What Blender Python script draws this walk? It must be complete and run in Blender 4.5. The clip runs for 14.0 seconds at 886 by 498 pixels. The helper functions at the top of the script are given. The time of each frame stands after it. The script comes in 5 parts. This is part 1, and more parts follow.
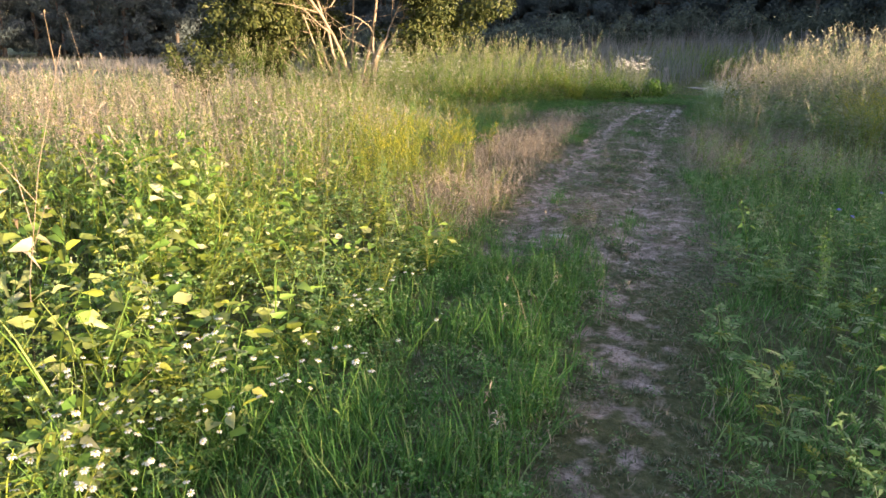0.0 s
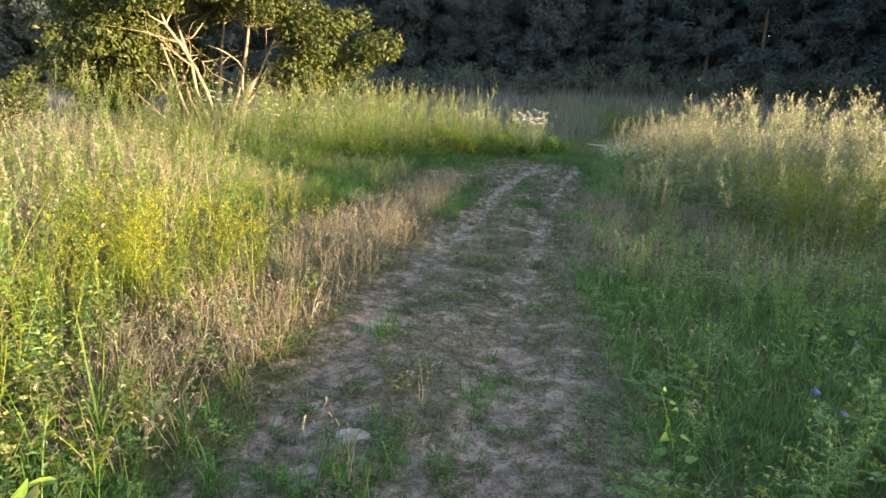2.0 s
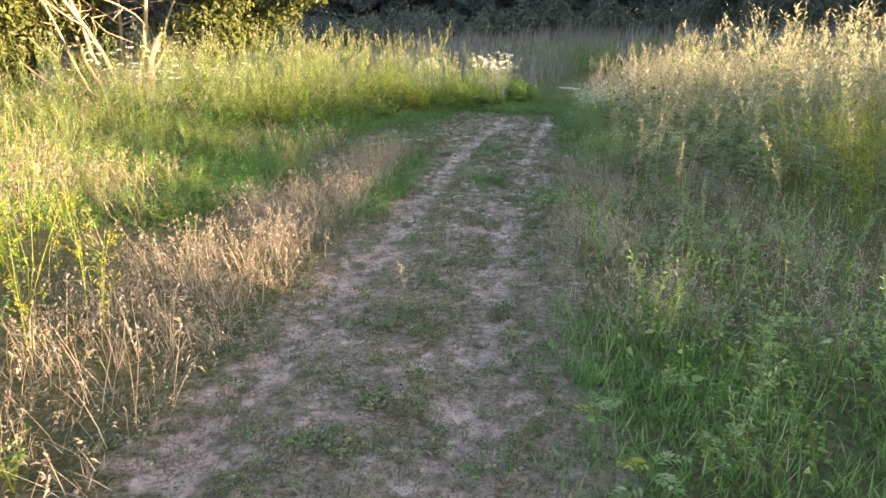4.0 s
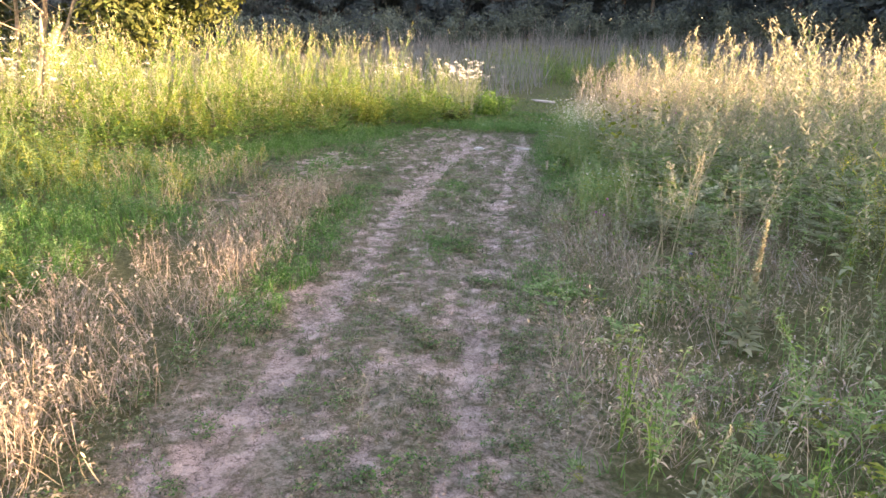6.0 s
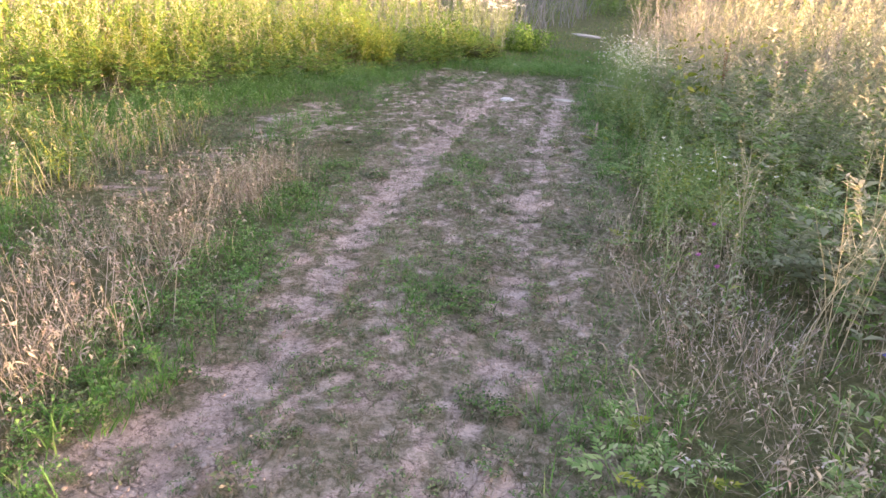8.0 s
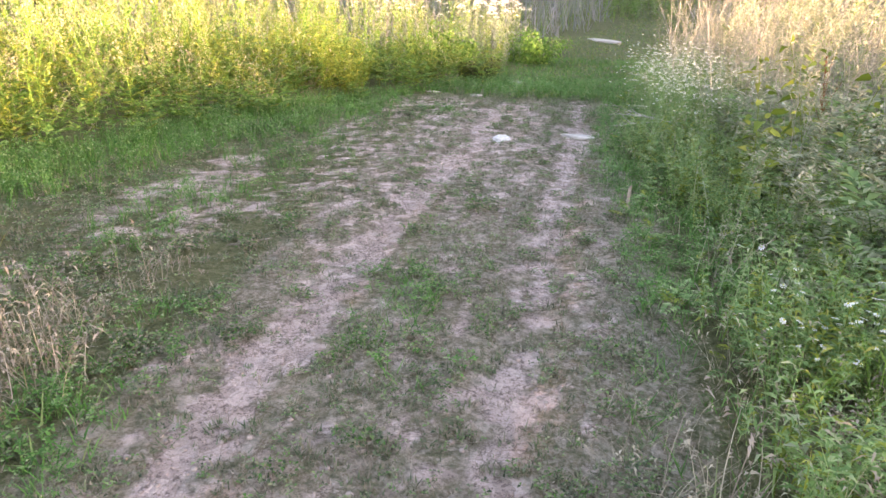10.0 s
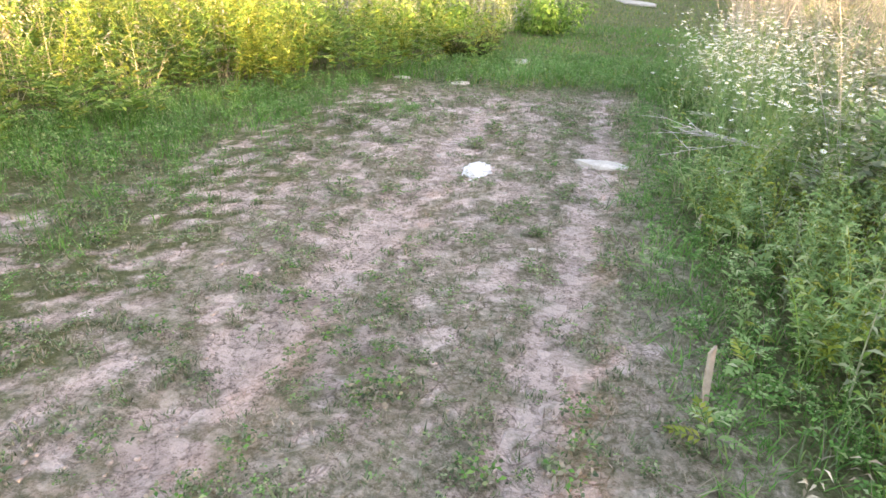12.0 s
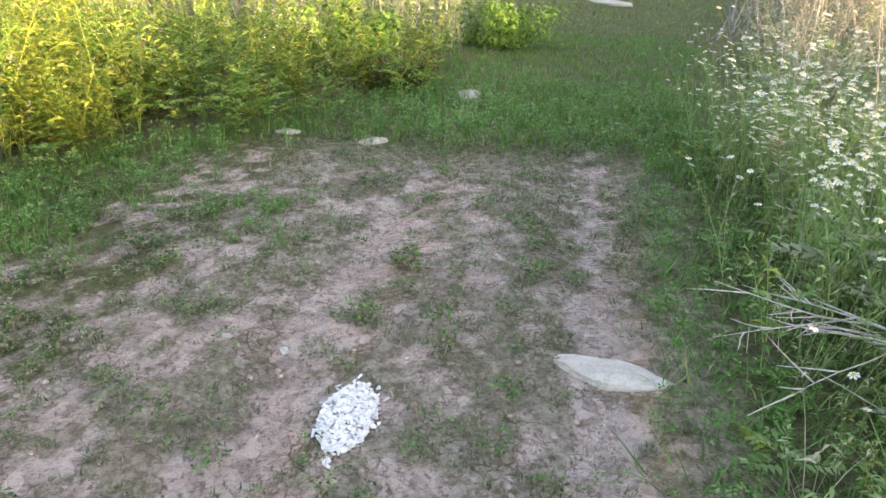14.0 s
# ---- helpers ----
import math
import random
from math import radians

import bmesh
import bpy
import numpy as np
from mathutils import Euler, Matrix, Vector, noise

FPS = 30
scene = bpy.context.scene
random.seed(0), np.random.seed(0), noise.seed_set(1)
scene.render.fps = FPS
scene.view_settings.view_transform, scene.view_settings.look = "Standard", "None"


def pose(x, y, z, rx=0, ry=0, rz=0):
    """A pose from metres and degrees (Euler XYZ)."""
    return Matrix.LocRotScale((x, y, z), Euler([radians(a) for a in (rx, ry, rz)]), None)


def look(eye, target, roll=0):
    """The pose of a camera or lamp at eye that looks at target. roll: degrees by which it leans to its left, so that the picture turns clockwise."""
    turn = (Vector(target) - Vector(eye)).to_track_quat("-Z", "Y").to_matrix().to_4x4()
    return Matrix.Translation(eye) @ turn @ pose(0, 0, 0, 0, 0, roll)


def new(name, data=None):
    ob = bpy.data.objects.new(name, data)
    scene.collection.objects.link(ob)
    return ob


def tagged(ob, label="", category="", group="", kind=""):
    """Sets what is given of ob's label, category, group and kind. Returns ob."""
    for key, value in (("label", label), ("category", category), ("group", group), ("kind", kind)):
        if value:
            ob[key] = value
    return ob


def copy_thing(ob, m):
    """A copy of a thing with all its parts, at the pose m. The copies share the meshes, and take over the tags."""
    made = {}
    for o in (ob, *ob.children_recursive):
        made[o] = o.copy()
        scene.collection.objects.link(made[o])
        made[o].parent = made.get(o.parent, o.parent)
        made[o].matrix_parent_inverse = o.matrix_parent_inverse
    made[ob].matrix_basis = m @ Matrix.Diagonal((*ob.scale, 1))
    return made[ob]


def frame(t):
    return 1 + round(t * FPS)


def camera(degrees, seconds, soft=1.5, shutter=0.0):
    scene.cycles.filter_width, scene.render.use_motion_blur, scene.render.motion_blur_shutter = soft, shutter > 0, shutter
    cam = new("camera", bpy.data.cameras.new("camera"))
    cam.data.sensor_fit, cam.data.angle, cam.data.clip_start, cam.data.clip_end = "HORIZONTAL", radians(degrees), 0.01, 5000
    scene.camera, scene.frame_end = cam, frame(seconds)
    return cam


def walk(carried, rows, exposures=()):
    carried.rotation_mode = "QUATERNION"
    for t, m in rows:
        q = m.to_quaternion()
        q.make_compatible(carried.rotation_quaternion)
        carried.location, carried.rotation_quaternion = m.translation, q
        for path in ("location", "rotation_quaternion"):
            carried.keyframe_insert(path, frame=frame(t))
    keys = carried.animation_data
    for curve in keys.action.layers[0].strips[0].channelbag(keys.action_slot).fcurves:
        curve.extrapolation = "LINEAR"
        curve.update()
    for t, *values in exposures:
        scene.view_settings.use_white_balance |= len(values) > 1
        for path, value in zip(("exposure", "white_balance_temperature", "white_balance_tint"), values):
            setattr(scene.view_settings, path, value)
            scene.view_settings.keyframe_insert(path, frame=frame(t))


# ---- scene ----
cam = camera(68.9, 14.0)
PATH = [
    (0, (-0.356, -1.062, 1.616), (-0.924, 0.764, 1.033), 1.3),
    (0.5, (-0.369, -0.385, 1.62), (-0.84, 1.464, 1.021), 2.8),
    (1, (-0.367, 0.337, 1.617), (-0.889, 2.194, 1.091), 3.1),
    (1.5, (-0.289, 1.101, 1.571), (-0.729, 2.977, 1.032), 3.8),
    (2, (-0.178, 1.851, 1.72), (-0.486, 3.776, 1.274), 4.3),
    (2.5, (-0.126, 2.587, 1.713), (-0.598, 4.452, 1.168), 2.9),
    (3, (-0.107, 3.364, 1.737), (-0.391, 5.25, 1.136), 2.4),
    (3.2, (-0.096, 3.684, 1.708), (-0.364, 5.577, 1.122), 2.0),
    (5.3, (-0.25, 6.734, 1.684), (-0.391, 8.636, 1.082), 0.7),
    (5.5, (-0.24, 7.002, 1.669), (-0.357, 8.915, 1.095), 1.9),
    (6, (-0.235, 7.704, 1.703), (-0.358, 9.617, 1.131), 2.7),
    (6.5, (-0.295, 8.322, 1.663), (-0.509, 10.197, 1.002), 1.5),
    (7, (-0.29, 8.988, 1.617), (-0.725, 10.797, 0.883), -0.6),
    (7.5, (-0.232, 9.681, 1.614), (-0.47, 11.541, 0.917), 4.4),
    (8, (-0.207, 10.305, 1.624), (-0.402, 12.143, 0.859), 3.6),
    (8.5, (-0.221, 10.981, 1.651), (-0.543, 12.79, 0.862), 1.3),
    (9, (-0.224, 11.615, 1.674), (-0.501, 13.439, 0.901), 2.0),
    (9.2, (-0.202, 11.865, 1.677), (-0.459, 13.72, 0.975), 1.2),
    (11.3, (0.105, 15.117, 1.429), (-0.154, 16.903, 0.568), 2.3),
    (11.5, (0.097, 15.352, 1.451), (-0.221, 17.142, 0.617), 0.2),
    (12, (0.084, 16.061, 1.459), (-0.225, 17.841, 0.601), 1.4),
    (12.5, (0.029, 16.746, 1.47), (-0.208, 18.555, 0.652), 1.3),
    (13, (0.028, 17.445, 1.464), (-0.331, 19.252, 0.686), 1.3),
    (13.5, (0.011, 18.111, 1.481), (-0.293, 19.954, 0.767), 2.9),
    (14, (0.053, 18.812, 1.421), (-0.159, 20.598, 0.548), 1.1),
]
walk(cam, [(t, look(eye, target, roll)) for t, eye, target, roll in PATH],
     exposures=[(0, 2.25, 6500, 30), (1.5, 2.33, 6750, 16), (3, 2.58, 6900, 19), (6, 3.33, 7400, 38), (7.0, 3.12, 7500, 38), (8.0, 3.47, 7500, 42), (9.2, 3.58, 7500, 39), (11.3, 4.08, 7800, 32), (12.0, 4.1, 8000, 31), (12.5, 3.81, 7900, 29), (13.0, 3.68, 7800, 27), (14, 3.65, 7700, 27)])

# ---- world, sun ----
SUN_AZ, SUN_EL = radians(104), radians(6.6)      # azimuth from +y towards +x
to_sun = Vector((math.sin(SUN_AZ) * math.cos(SUN_EL), math.cos(SUN_AZ) * math.cos(SUN_EL), math.sin(SUN_EL)))
world = bpy.data.worlds.new("sky")
scene.world = world
world.use_nodes = True
wn = world.node_tree
sky = wn.nodes.new("ShaderNodeTexSky")
sky.sky_type = "NISHITA"
sky.sun_disc = False
sky.sun_elevation = SUN_EL
sky.sun_rotation = SUN_AZ
wn.links.new(sky.outputs[0], wn.nodes["Background"].inputs[0])
wn.nodes["Background"].inputs[1].default_value = 0.135
sun_data = bpy.data.lights.new("sun", "SUN")
sun_data.energy, sun_data.angle, sun_data.color = 5.0, radians(0.6), (1.0, 0.78, 0.44)
sun = new("sun", sun_data)
sun.matrix_world = look(to_sun * 80, (0, 0, 0))

# ---- materials ----


def mix_color(nt, fac, a, b):
    n = nt.nodes.new("ShaderNodeMix")
    n.data_type = "RGBA"
    for sock, v in ((n.inputs[0], fac), (n.inputs[6], a), (n.inputs[7], b)):
        if hasattr(v, "is_output"):
            nt.links.new(v, sock)
        else:
            sock.default_value = v if not isinstance(v, tuple) else (*v, 1)
    return n.outputs[2]


def ramp(nt, fac, stops):
    n = nt.nodes.new("ShaderNodeValToRGB")
    nt.links.new(fac, n.inputs[0])
    e = n.color_ramp.elements
    while len(e) < len(stops):
        e.new(0.5)
    for el, (p, c) in zip(e, stops):
        el.position, el.color = p, (*c, 1) if isinstance(c, tuple) else (c, c, c, 1)
    return n.outputs[0]


def noise_tex(nt, scale, detail=4.0, rough=0.6, coord="Object"):
    tc = nt.nodes.new("ShaderNodeTexCoord")
    n = nt.nodes.new("ShaderNodeTexNoise")
    n.inputs["Scale"].default_value, n.inputs["Detail"].default_value, n.inputs["Roughness"].default_value = scale, detail, rough
    nt.links.new(tc.outputs[coord], n.inputs["Vector"])
    return n.outputs[0]


def bump(nt, height, strength, distance, normal=None):
    n = nt.nodes.new("ShaderNodeBump")
    n.inputs["Strength"].default_value, n.inputs["Distance"].default_value = strength, distance
    nt.links.new(height, n.inputs["Height"])
    if normal:
        nt.links.new(normal, n.inputs["Normal"])
    return n.outputs[0]


def base_mat(name):
    m = bpy.data.materials.new(name)
    m.use_nodes = True
    return m, m.node_tree, m.node_tree.nodes["Principled BSDF"]


def leafy(name, stops, rough=0.55, through_light=0.4, patch=0.6, spec=0.3):
    """Thin plant matter: colour varies leaf by leaf and in patches, light comes through."""
    m, nt, p = base_mat(name)
    geo = nt.nodes.new("ShaderNodeNewGeometry")
    col = ramp(nt, geo.outputs["Random Per Island"], stops)
    big = noise_tex(nt, 1.3, 3.0)
    shade = ramp(nt, big, [(0.3, 1.0 - patch * 0.45), (0.7, 1.0)])
    mul = nt.nodes.new("ShaderNodeMix")
    mul.data_type, mul.blend_type = "RGBA", "MULTIPLY"
    mul.inputs[0].default_value = 1.0
    nt.links.new(col, mul.inputs[6])
    nt.links.new(shade, mul.inputs[7])
    col = mul.outputs[2]
    nt.links.new(col, p.inputs["Base Color"])
    p.inputs["Roughness"].default_value = rough
    p.inputs["Specular IOR Level"].default_value = spec
    tr = nt.nodes.new("ShaderNodeBsdfTranslucent")
    nt.links.new(col, tr.inputs["Color"])
    ms = nt.nodes.new("ShaderNodeMixShader")
    ms.inputs[0].default_value = through_light
    out = nt.nodes["Material Output"]
    nt.links.new(p.outputs[0], ms.inputs[1])
    nt.links.new(tr.outputs[0], ms.inputs[2])
    nt.links.new(ms.outputs[0], out.inputs["Surface"])
    return m


def woody(name, dark, light, scale=18.0):
    m, nt, p = base_mat(name)
    n = noise_tex(nt, scale, 5.0)
    nt.links.new(ramp(nt, n, [(0.3, dark), (0.7, light)]), p.inputs["Base Color"])
    p.inputs["Roughness"].default_value = 0.85
    nt.links.new(bump(nt, n, 0.5, 0.02), p.inputs["Normal"])
    return m


def stony(name, dark, light, scale=9.0, rough=0.9, relief=0.01):
    m, nt, p = base_mat(name)
    n = noise_tex(nt, scale, 6.0, 0.65)
    f = noise_tex(nt, scale * 9, 3.0)
    c = ramp(nt, n, [(0.32, dark), (0.68, light)])
    c2 = mix_color(nt, ramp(nt, f, [(0.35, 0.35), (0.6, 0.0)]), c, tuple(v * 0.55 for v in dark))
    nt.links.new(c2, p.inputs["Base Color"])
    p.inputs["Roughness"].default_value = rough
    nt.links.new(bump(nt, f, 0.5, relief, bump(nt, n, 0.5, relief * 2)), p.inputs["Normal"])
    return m


def ground_material():
    """Cracked pinkish clay where it is trodden bare, dark litter and moss under the plants."""
    m, nt, p = base_mat("ground_soil")
    tc = nt.nodes.new("ShaderNodeTexCoord")
    bare = nt.nodes.new("ShaderNodeAttribute")
    bare.attribute_name = "bare"
    big = noise_tex(nt, 1.7, 5.0, 0.6)
    mid = noise_tex(nt, 19.0, 6.0, 0.75)
    fine = noise_tex(nt, 90.0, 4.0, 0.7)
    warp = nt.nodes.new("ShaderNodeTexNoise")
    warp.inputs["Scale"].default_value, warp.inputs["Detail"].default_value = 6.0, 3.0
    nt.links.new(tc.outputs["Object"], warp.inputs["Vector"])
    add = nt.nodes.new("ShaderNodeVectorMath")
    add.operation = "MULTIPLY_ADD"
    nt.links.new(warp.outputs["Color"], add.inputs[0])
    add.inputs[1].default_value = (0.14, 0.14, 0.0)
    nt.links.new(tc.outputs["Object"], add.inputs[2])
    vor = nt.nodes.new("ShaderNodeTexVoronoi")
    vor.feature, vor.voronoi_dimensions = "DISTANCE_TO_EDGE", "2D"
    vor.inputs["Scale"].default_value = 9.0
    nt.links.new(add.outputs[0], vor.inputs["Vector"])
    crack = ramp(nt, vor.outputs["Distance"], [(0.0, 0.1), (0.018, 0.5), (0.045, 1.0)])
    some = ramp(nt, noise_tex(nt, 2.6, 3.0), [(0.50, 1.0), (0.62, 0.0)])
    crack = mix_color(nt, some, crack, (1.0, 1.0, 1.0))
    clay = ramp(nt, big, [(0.3, (0.47, 0.36, 0.32)), (0.5, (0.60, 0.475, 0.43)), (0.72, (0.70, 0.57, 0.52))])
    clay = mix_color(nt, ramp(nt, mid, [(0.40, 0.45), (0.52, 0.0)]), clay, (0.25, 0.20, 0.165))
    # Fine dark specks, deepened for the shade that small pits would hold.
    clay = mix_color(nt, ramp(nt, fine, [(0.36, 0.4), (0.55, 0.0)]), clay, (0.20, 0.155, 0.12))
    clay = mix_color(nt, crack, (0.09, 0.065, 0.05), clay)
    # Gaps between crumbs coloured dark for shade that the bump relief barely shows.
    vor2 = nt.nodes.new("ShaderNodeTexVoronoi")
    vor2.feature, vor2.voronoi_dimensions = "DISTANCE_TO_EDGE", "2D"
    vor2.inputs["Scale"].default_value = 21.0
    nt.links.new(add.outputs[0], vor2.inputs["Vector"])
    crumb = ramp(nt, vor2.outputs["Distance"], [(0.0, 0.0), (0.06, 0.75), (0.16, 1.0)])
    crumb = mix_color(nt, ramp(nt, noise_tex(nt, 5.0, 3.0), [(0.42, 0.0), (0.6, 1.0)]), (1.0, 1.0, 1.0), crumb)
    clay = mix_color(nt, crumb, (0.22, 0.17, 0.135), clay)
    dusty = mix_color(nt, ramp(nt, mid, [(0.35, 0.0), (0.6, 0.5)]), clay, (0.66, 0.53, 0.465))
    clay = mix_color(nt, ramp(nt, bare.outputs["Fac"], [(0.55, 0.0), (0.95, 1.0)]), clay, dusty)
    grit = noise_tex(nt, 46.0, 5.0, 0.8)
    clay = mix_color(nt, ramp(nt, grit, [(0.42, 0.8), (0.48, 0.0)]), clay, (0.15, 0.115, 0.09))
    plate = nt.nodes.new("ShaderNodeTexVoronoi")
    plate.voronoi_dimensions = "2D"
    plate.inputs["Scale"].default_value = 17.0
    nt.links.new(add.outputs[0], plate.inputs["Vector"])
    tint = nt.nodes.new("ShaderNodeSeparateColor")
    nt.links.new(plate.outputs["Color"], tint.inputs[0])
    clay = mix_color(nt, ramp(nt, tint.outputs[0], [(0.0, 0.42), (0.45, 0.0), (1.0, 0.0)]), clay, (0.30, 0.235, 0.20))
    clay = mix_color(nt, ramp(nt, tint.outputs[1], [(0.6, 0.0), (1.0, 0.55)]), clay, (0.76, 0.64, 0.58))
    litter = ramp(nt, mid, [(0.3, (0.065, 0.08, 0.034)), (0.5, (0.13, 0.14, 0.065)), (0.7, (0.25, 0.225, 0.13))])
    edge = nt.nodes.new("ShaderNodeMath")
    edge.operation = "MULTIPLY_ADD"
    nt.links.new(mid, edge.inputs[0])
    edge.inputs[1].default_value = 0.9
    sub = nt.nodes.new("ShaderNodeMath")
    sub.operation = "SUBTRACT"
    nt.links.new(bare.outputs["Fac"], sub.inputs[0])
    sub.inputs[1].default_value = 0.45
    nt.links.new(sub.outputs[0], edge.inputs[2])
    col = mix_color(nt, ramp(nt, edge.outputs[0], [(0.22, 0.0), (0.72, 1.0)]), litter, clay)
    nt.links.new(col, p.inputs["Base Color"])
    p.inputs["Roughness"].default_value = 0.95
    p.inputs["Specular IOR Level"].default_value = 0.15
    nrm = bump(nt, mid, 1.0, 0.055)
    nrm = bump(nt, grit, 0.9, 0.02, nrm)
    nrm = bump(nt, fine, 0.5, 0.008, nrm)
    nrm = bump(nt, tint.outputs[0], 0.6, 0.02, nrm)
    nrm = bump(nt, crack, 0.8, 0.012, nrm)
    nrm = bump(nt, crumb, 0.8, 0.012, nrm)
    nt.links.new(nrm, p.inputs["Normal"])
    return m


M_GROUND = ground_material()
M_GRASS = leafy("grass_green", [(0.0, (0.045, 0.15, 0.03)), (0.5, (0.105, 0.29, 0.055)), (0.85, (0.18, 0.38, 0.09)), (1.0, (0.31, 0.38, 0.15))])
M_TURF = leafy("turf_dull", [(0.0, (0.06, 0.09, 0.045)), (0.15, (0.12, 0.17, 0.085)), (0.45, (0.20, 0.26, 0.13)), (0.62, (0.27, 0.30, 0.18)), (0.72, (0.31, 0.26, 0.19)), (1.0, (0.44, 0.37, 0.28))])
M_DRY = leafy("grass_dry", [(0.0, (0.22, 0.18, 0.12)), (0.5, (0.41, 0.35, 0.245)), (1.0, (0.58, 0.51, 0.38))], rough=0.6, through_light=0.3, patch=0.4)
M_DRYRED = leafy("grass_dry_reddish", [(0.0, (0.20, 0.15, 0.115)), (0.5, (0.37, 0.295, 0.23)), (1.0, (0.52, 0.445, 0.36))], rough=0.6, through_light=0.3, patch=0.4)
M_HERB = leafy("herb_green", [(0.0, (0.08, 0.18, 0.032)), (0.5, (0.17, 0.33, 0.055)), (0.85, (0.27, 0.43, 0.09)), (1.0, (0.38, 0.46, 0.15))])
M_HERBY = leafy("herb_yellow_green", [(0.0, (0.10, 0.165, 0.022)), (0.5, (0.215, 0.285, 0.038)), (0.8, (0.33, 0.38, 0.055)), (1.0, (0.45, 0.45, 0.12))], through_light=0.4)
M_FERN = leafy("herb_ferny", [(0.0, (0.12, 0.235, 0.075)), (0.5, (0.225, 0.39, 0.13)), (0.85, (0.34, 0.47, 0.20)), (1.0, (0.46, 0.52, 0.30))], through_light=0.45)
M_GREY = leafy("herb_grey_green", [(0.0, (0.20, 0.25, 0.14)), (0.5, (0.33, 0.38, 0.23)), (1.0, (0.47, 0.50, 0.34))], rough=0.7)
M_CREAM = leafy("seed_cream", [(0.0, (0.28, 0.26, 0.16)), (0.5, (0.46, 0.43, 0.29)), (1.0, (0.66, 0.62, 0.46))], rough=0.7, patch=0.3)
M_SEEDTAN = leafy("seed_tan", [(0.0, (0.22, 0.24, 0.065)), (0.5, (0.35, 0.37, 0.105)), (1.0, (0.54, 0.51, 0.23))], rough=0.7, patch=0.3)
M_YELLOW = leafy("flower_yellow", [(0.0, (0.46, 0.41, 0.02)), (0.6, (0.62, 0.56, 0.04)), (1.0, (0.70, 0.64, 0.12))], through_light=0.45, patch=0.2)
# Palest tones stand for white sun glints on leaves that are pale anyway.
M_PALELEAF = leafy("leaf_pale_glint", [(0.0, (0.22, 0.29, 0.07)), (0.45, (0.35, 0.42, 0.12)), (0.75, (0.50, 0.54, 0.24)), (1.0, (0.68, 0.68, 0.46))], through_light=0.48, rough=0.42, spec=0.5)
M_WHITE = leafy("petal_white", [(0.0, (0.62, 0.62, 0.56)), (1.0, (0.82, 0.82, 0.78))], rough=0.6, through_light=0.3, patch=0.1)
M_PINK = leafy("thistle_pink", [(0.0, (0.42, 0.12, 0.34)), (1.0, (0.62, 0.25, 0.52))], patch=0.1)
M_BLUE = leafy("chicory_blue", [(0.0, (0.12, 0.12, 0.5)), (1.0, (0.22, 0.22, 0.65))], patch=0.1)
M_STALK = leafy("stalk_grey_tan", [(0.0, (0.23, 0.205, 0.175)), (0.6, (0.38, 0.35, 0.30)), (1.0, (0.55, 0.52, 0.47))], rough=0.7, through_light=0.15, patch=0.3)
M_RUST = leafy("dock_rust", [(0.0, (0.16, 0.06, 0.025)), (1.0, (0.30, 0.13, 0.05))], patch=0.2)
# Far grass greyed towards lilac, so its colour carries some of the haze.
M_MEADOW_HAZY = leafy("meadow_far_hazy", [(0.0, (0.18, 0.21, 0.17)), (0.4, (0.28, 0.30, 0.26)), (0.7, (0.37, 0.33, 0.32)), (1.0, (0.47, 0.42, 0.41))], patch=0.5)
M_TREELEAF = leafy("leaf_tree", [(0.0, (0.04, 0.062, 0.016)), (0.5, (0.075, 0.10, 0.026)), (1.0, (0.14, 0.155, 0.045))], through_light=0.3)
# Leaves paled and blued: distance haze over the wood is put into the colour.
M_WOODLEAF_HAZY = leafy("leaf_wood_hazy", [(0.0, (0.11, 0.145, 0.155)), (0.5, (0.135, 0.175, 0.185)), (1.0, (0.155, 0.20, 0.205))], through_light=0.45, rough=0.9, spec=0.0)
M_BUSH = leafy("leaf_bush", [(0.0, (0.12, 0.155, 0.125)), (0.5, (0.16, 0.20, 0.16)), (1.0, (0.21, 0.245, 0.20))], through_light=0.3, rough=0.8, spec=0.1)
M_BARK = woody("bark_pale", (0.20, 0.15, 0.10), (0.44, 0.36, 0.26))
M_BARKDARK = woody("bark_dark", (0.05, 0.04, 0.03), (0.13, 0.11, 0.09))
M_TWIG = woody("twig_silver", (0.30, 0.27, 0.25), (0.55, 0.52, 0.49), 40.0)
M_STAKE = woody("stake_wood", (0.20, 0.15, 0.11), (0.38, 0.31, 0.24), 30.0)
M_STONE = stony("stone_grey", (0.36, 0.33, 0.29), (0.52, 0.48, 0.43))
M_CHALK = stony("chalk_white", (0.56, 0.55, 0.54), (0.80, 0.79, 0.78), 30.0, relief=0.004)
M_SAND = stony("sand_pale", (0.33, 0.30, 0.26), (0.48, 0.44, 0.38), 6.0)

# ---- noise and ground height ----
rng = np.random.default_rng(7)
LATTICE = rng.random((256, 256))


def vnoise(x, y, scale):
    x, y = np.asarray(x, float) / scale + 57.3, np.asarray(y, float) / scale + 91.7
    xi, yi = np.floor(x).astype(int), np.floor(y).astype(int)
    fx, fy = x - xi, y - yi
    fx, fy = fx * fx * (3 - 2 * fx), fy * fy * (3 - 2 * fy)
    g = lambda a, b: LATTICE[a % 256, b % 256]
    top = g(xi, yi) * (1 - fx) + g(xi + 1, yi) * fx
    low = g(xi, yi + 1) * (1 - fx) + g(xi + 1, yi + 1) * fx
    return top * (1 - fy) + low * fy


def fbm(x, y, scale, octaves=3):
    total, amp, norm = 0.0, 1.0, 0.0
    for o in range(octaves):
        total, norm = total + amp * vnoise(x + 31 * o, y - 17 * o, scale / 2 ** o), norm + amp
        amp *= 0.55
    return total / norm


def smooth(a, b, v):
    t = np.clip((np.asarray(v, float) - a) / (b - a), 0, 1)
    return t * t * (3 - 2 * t)


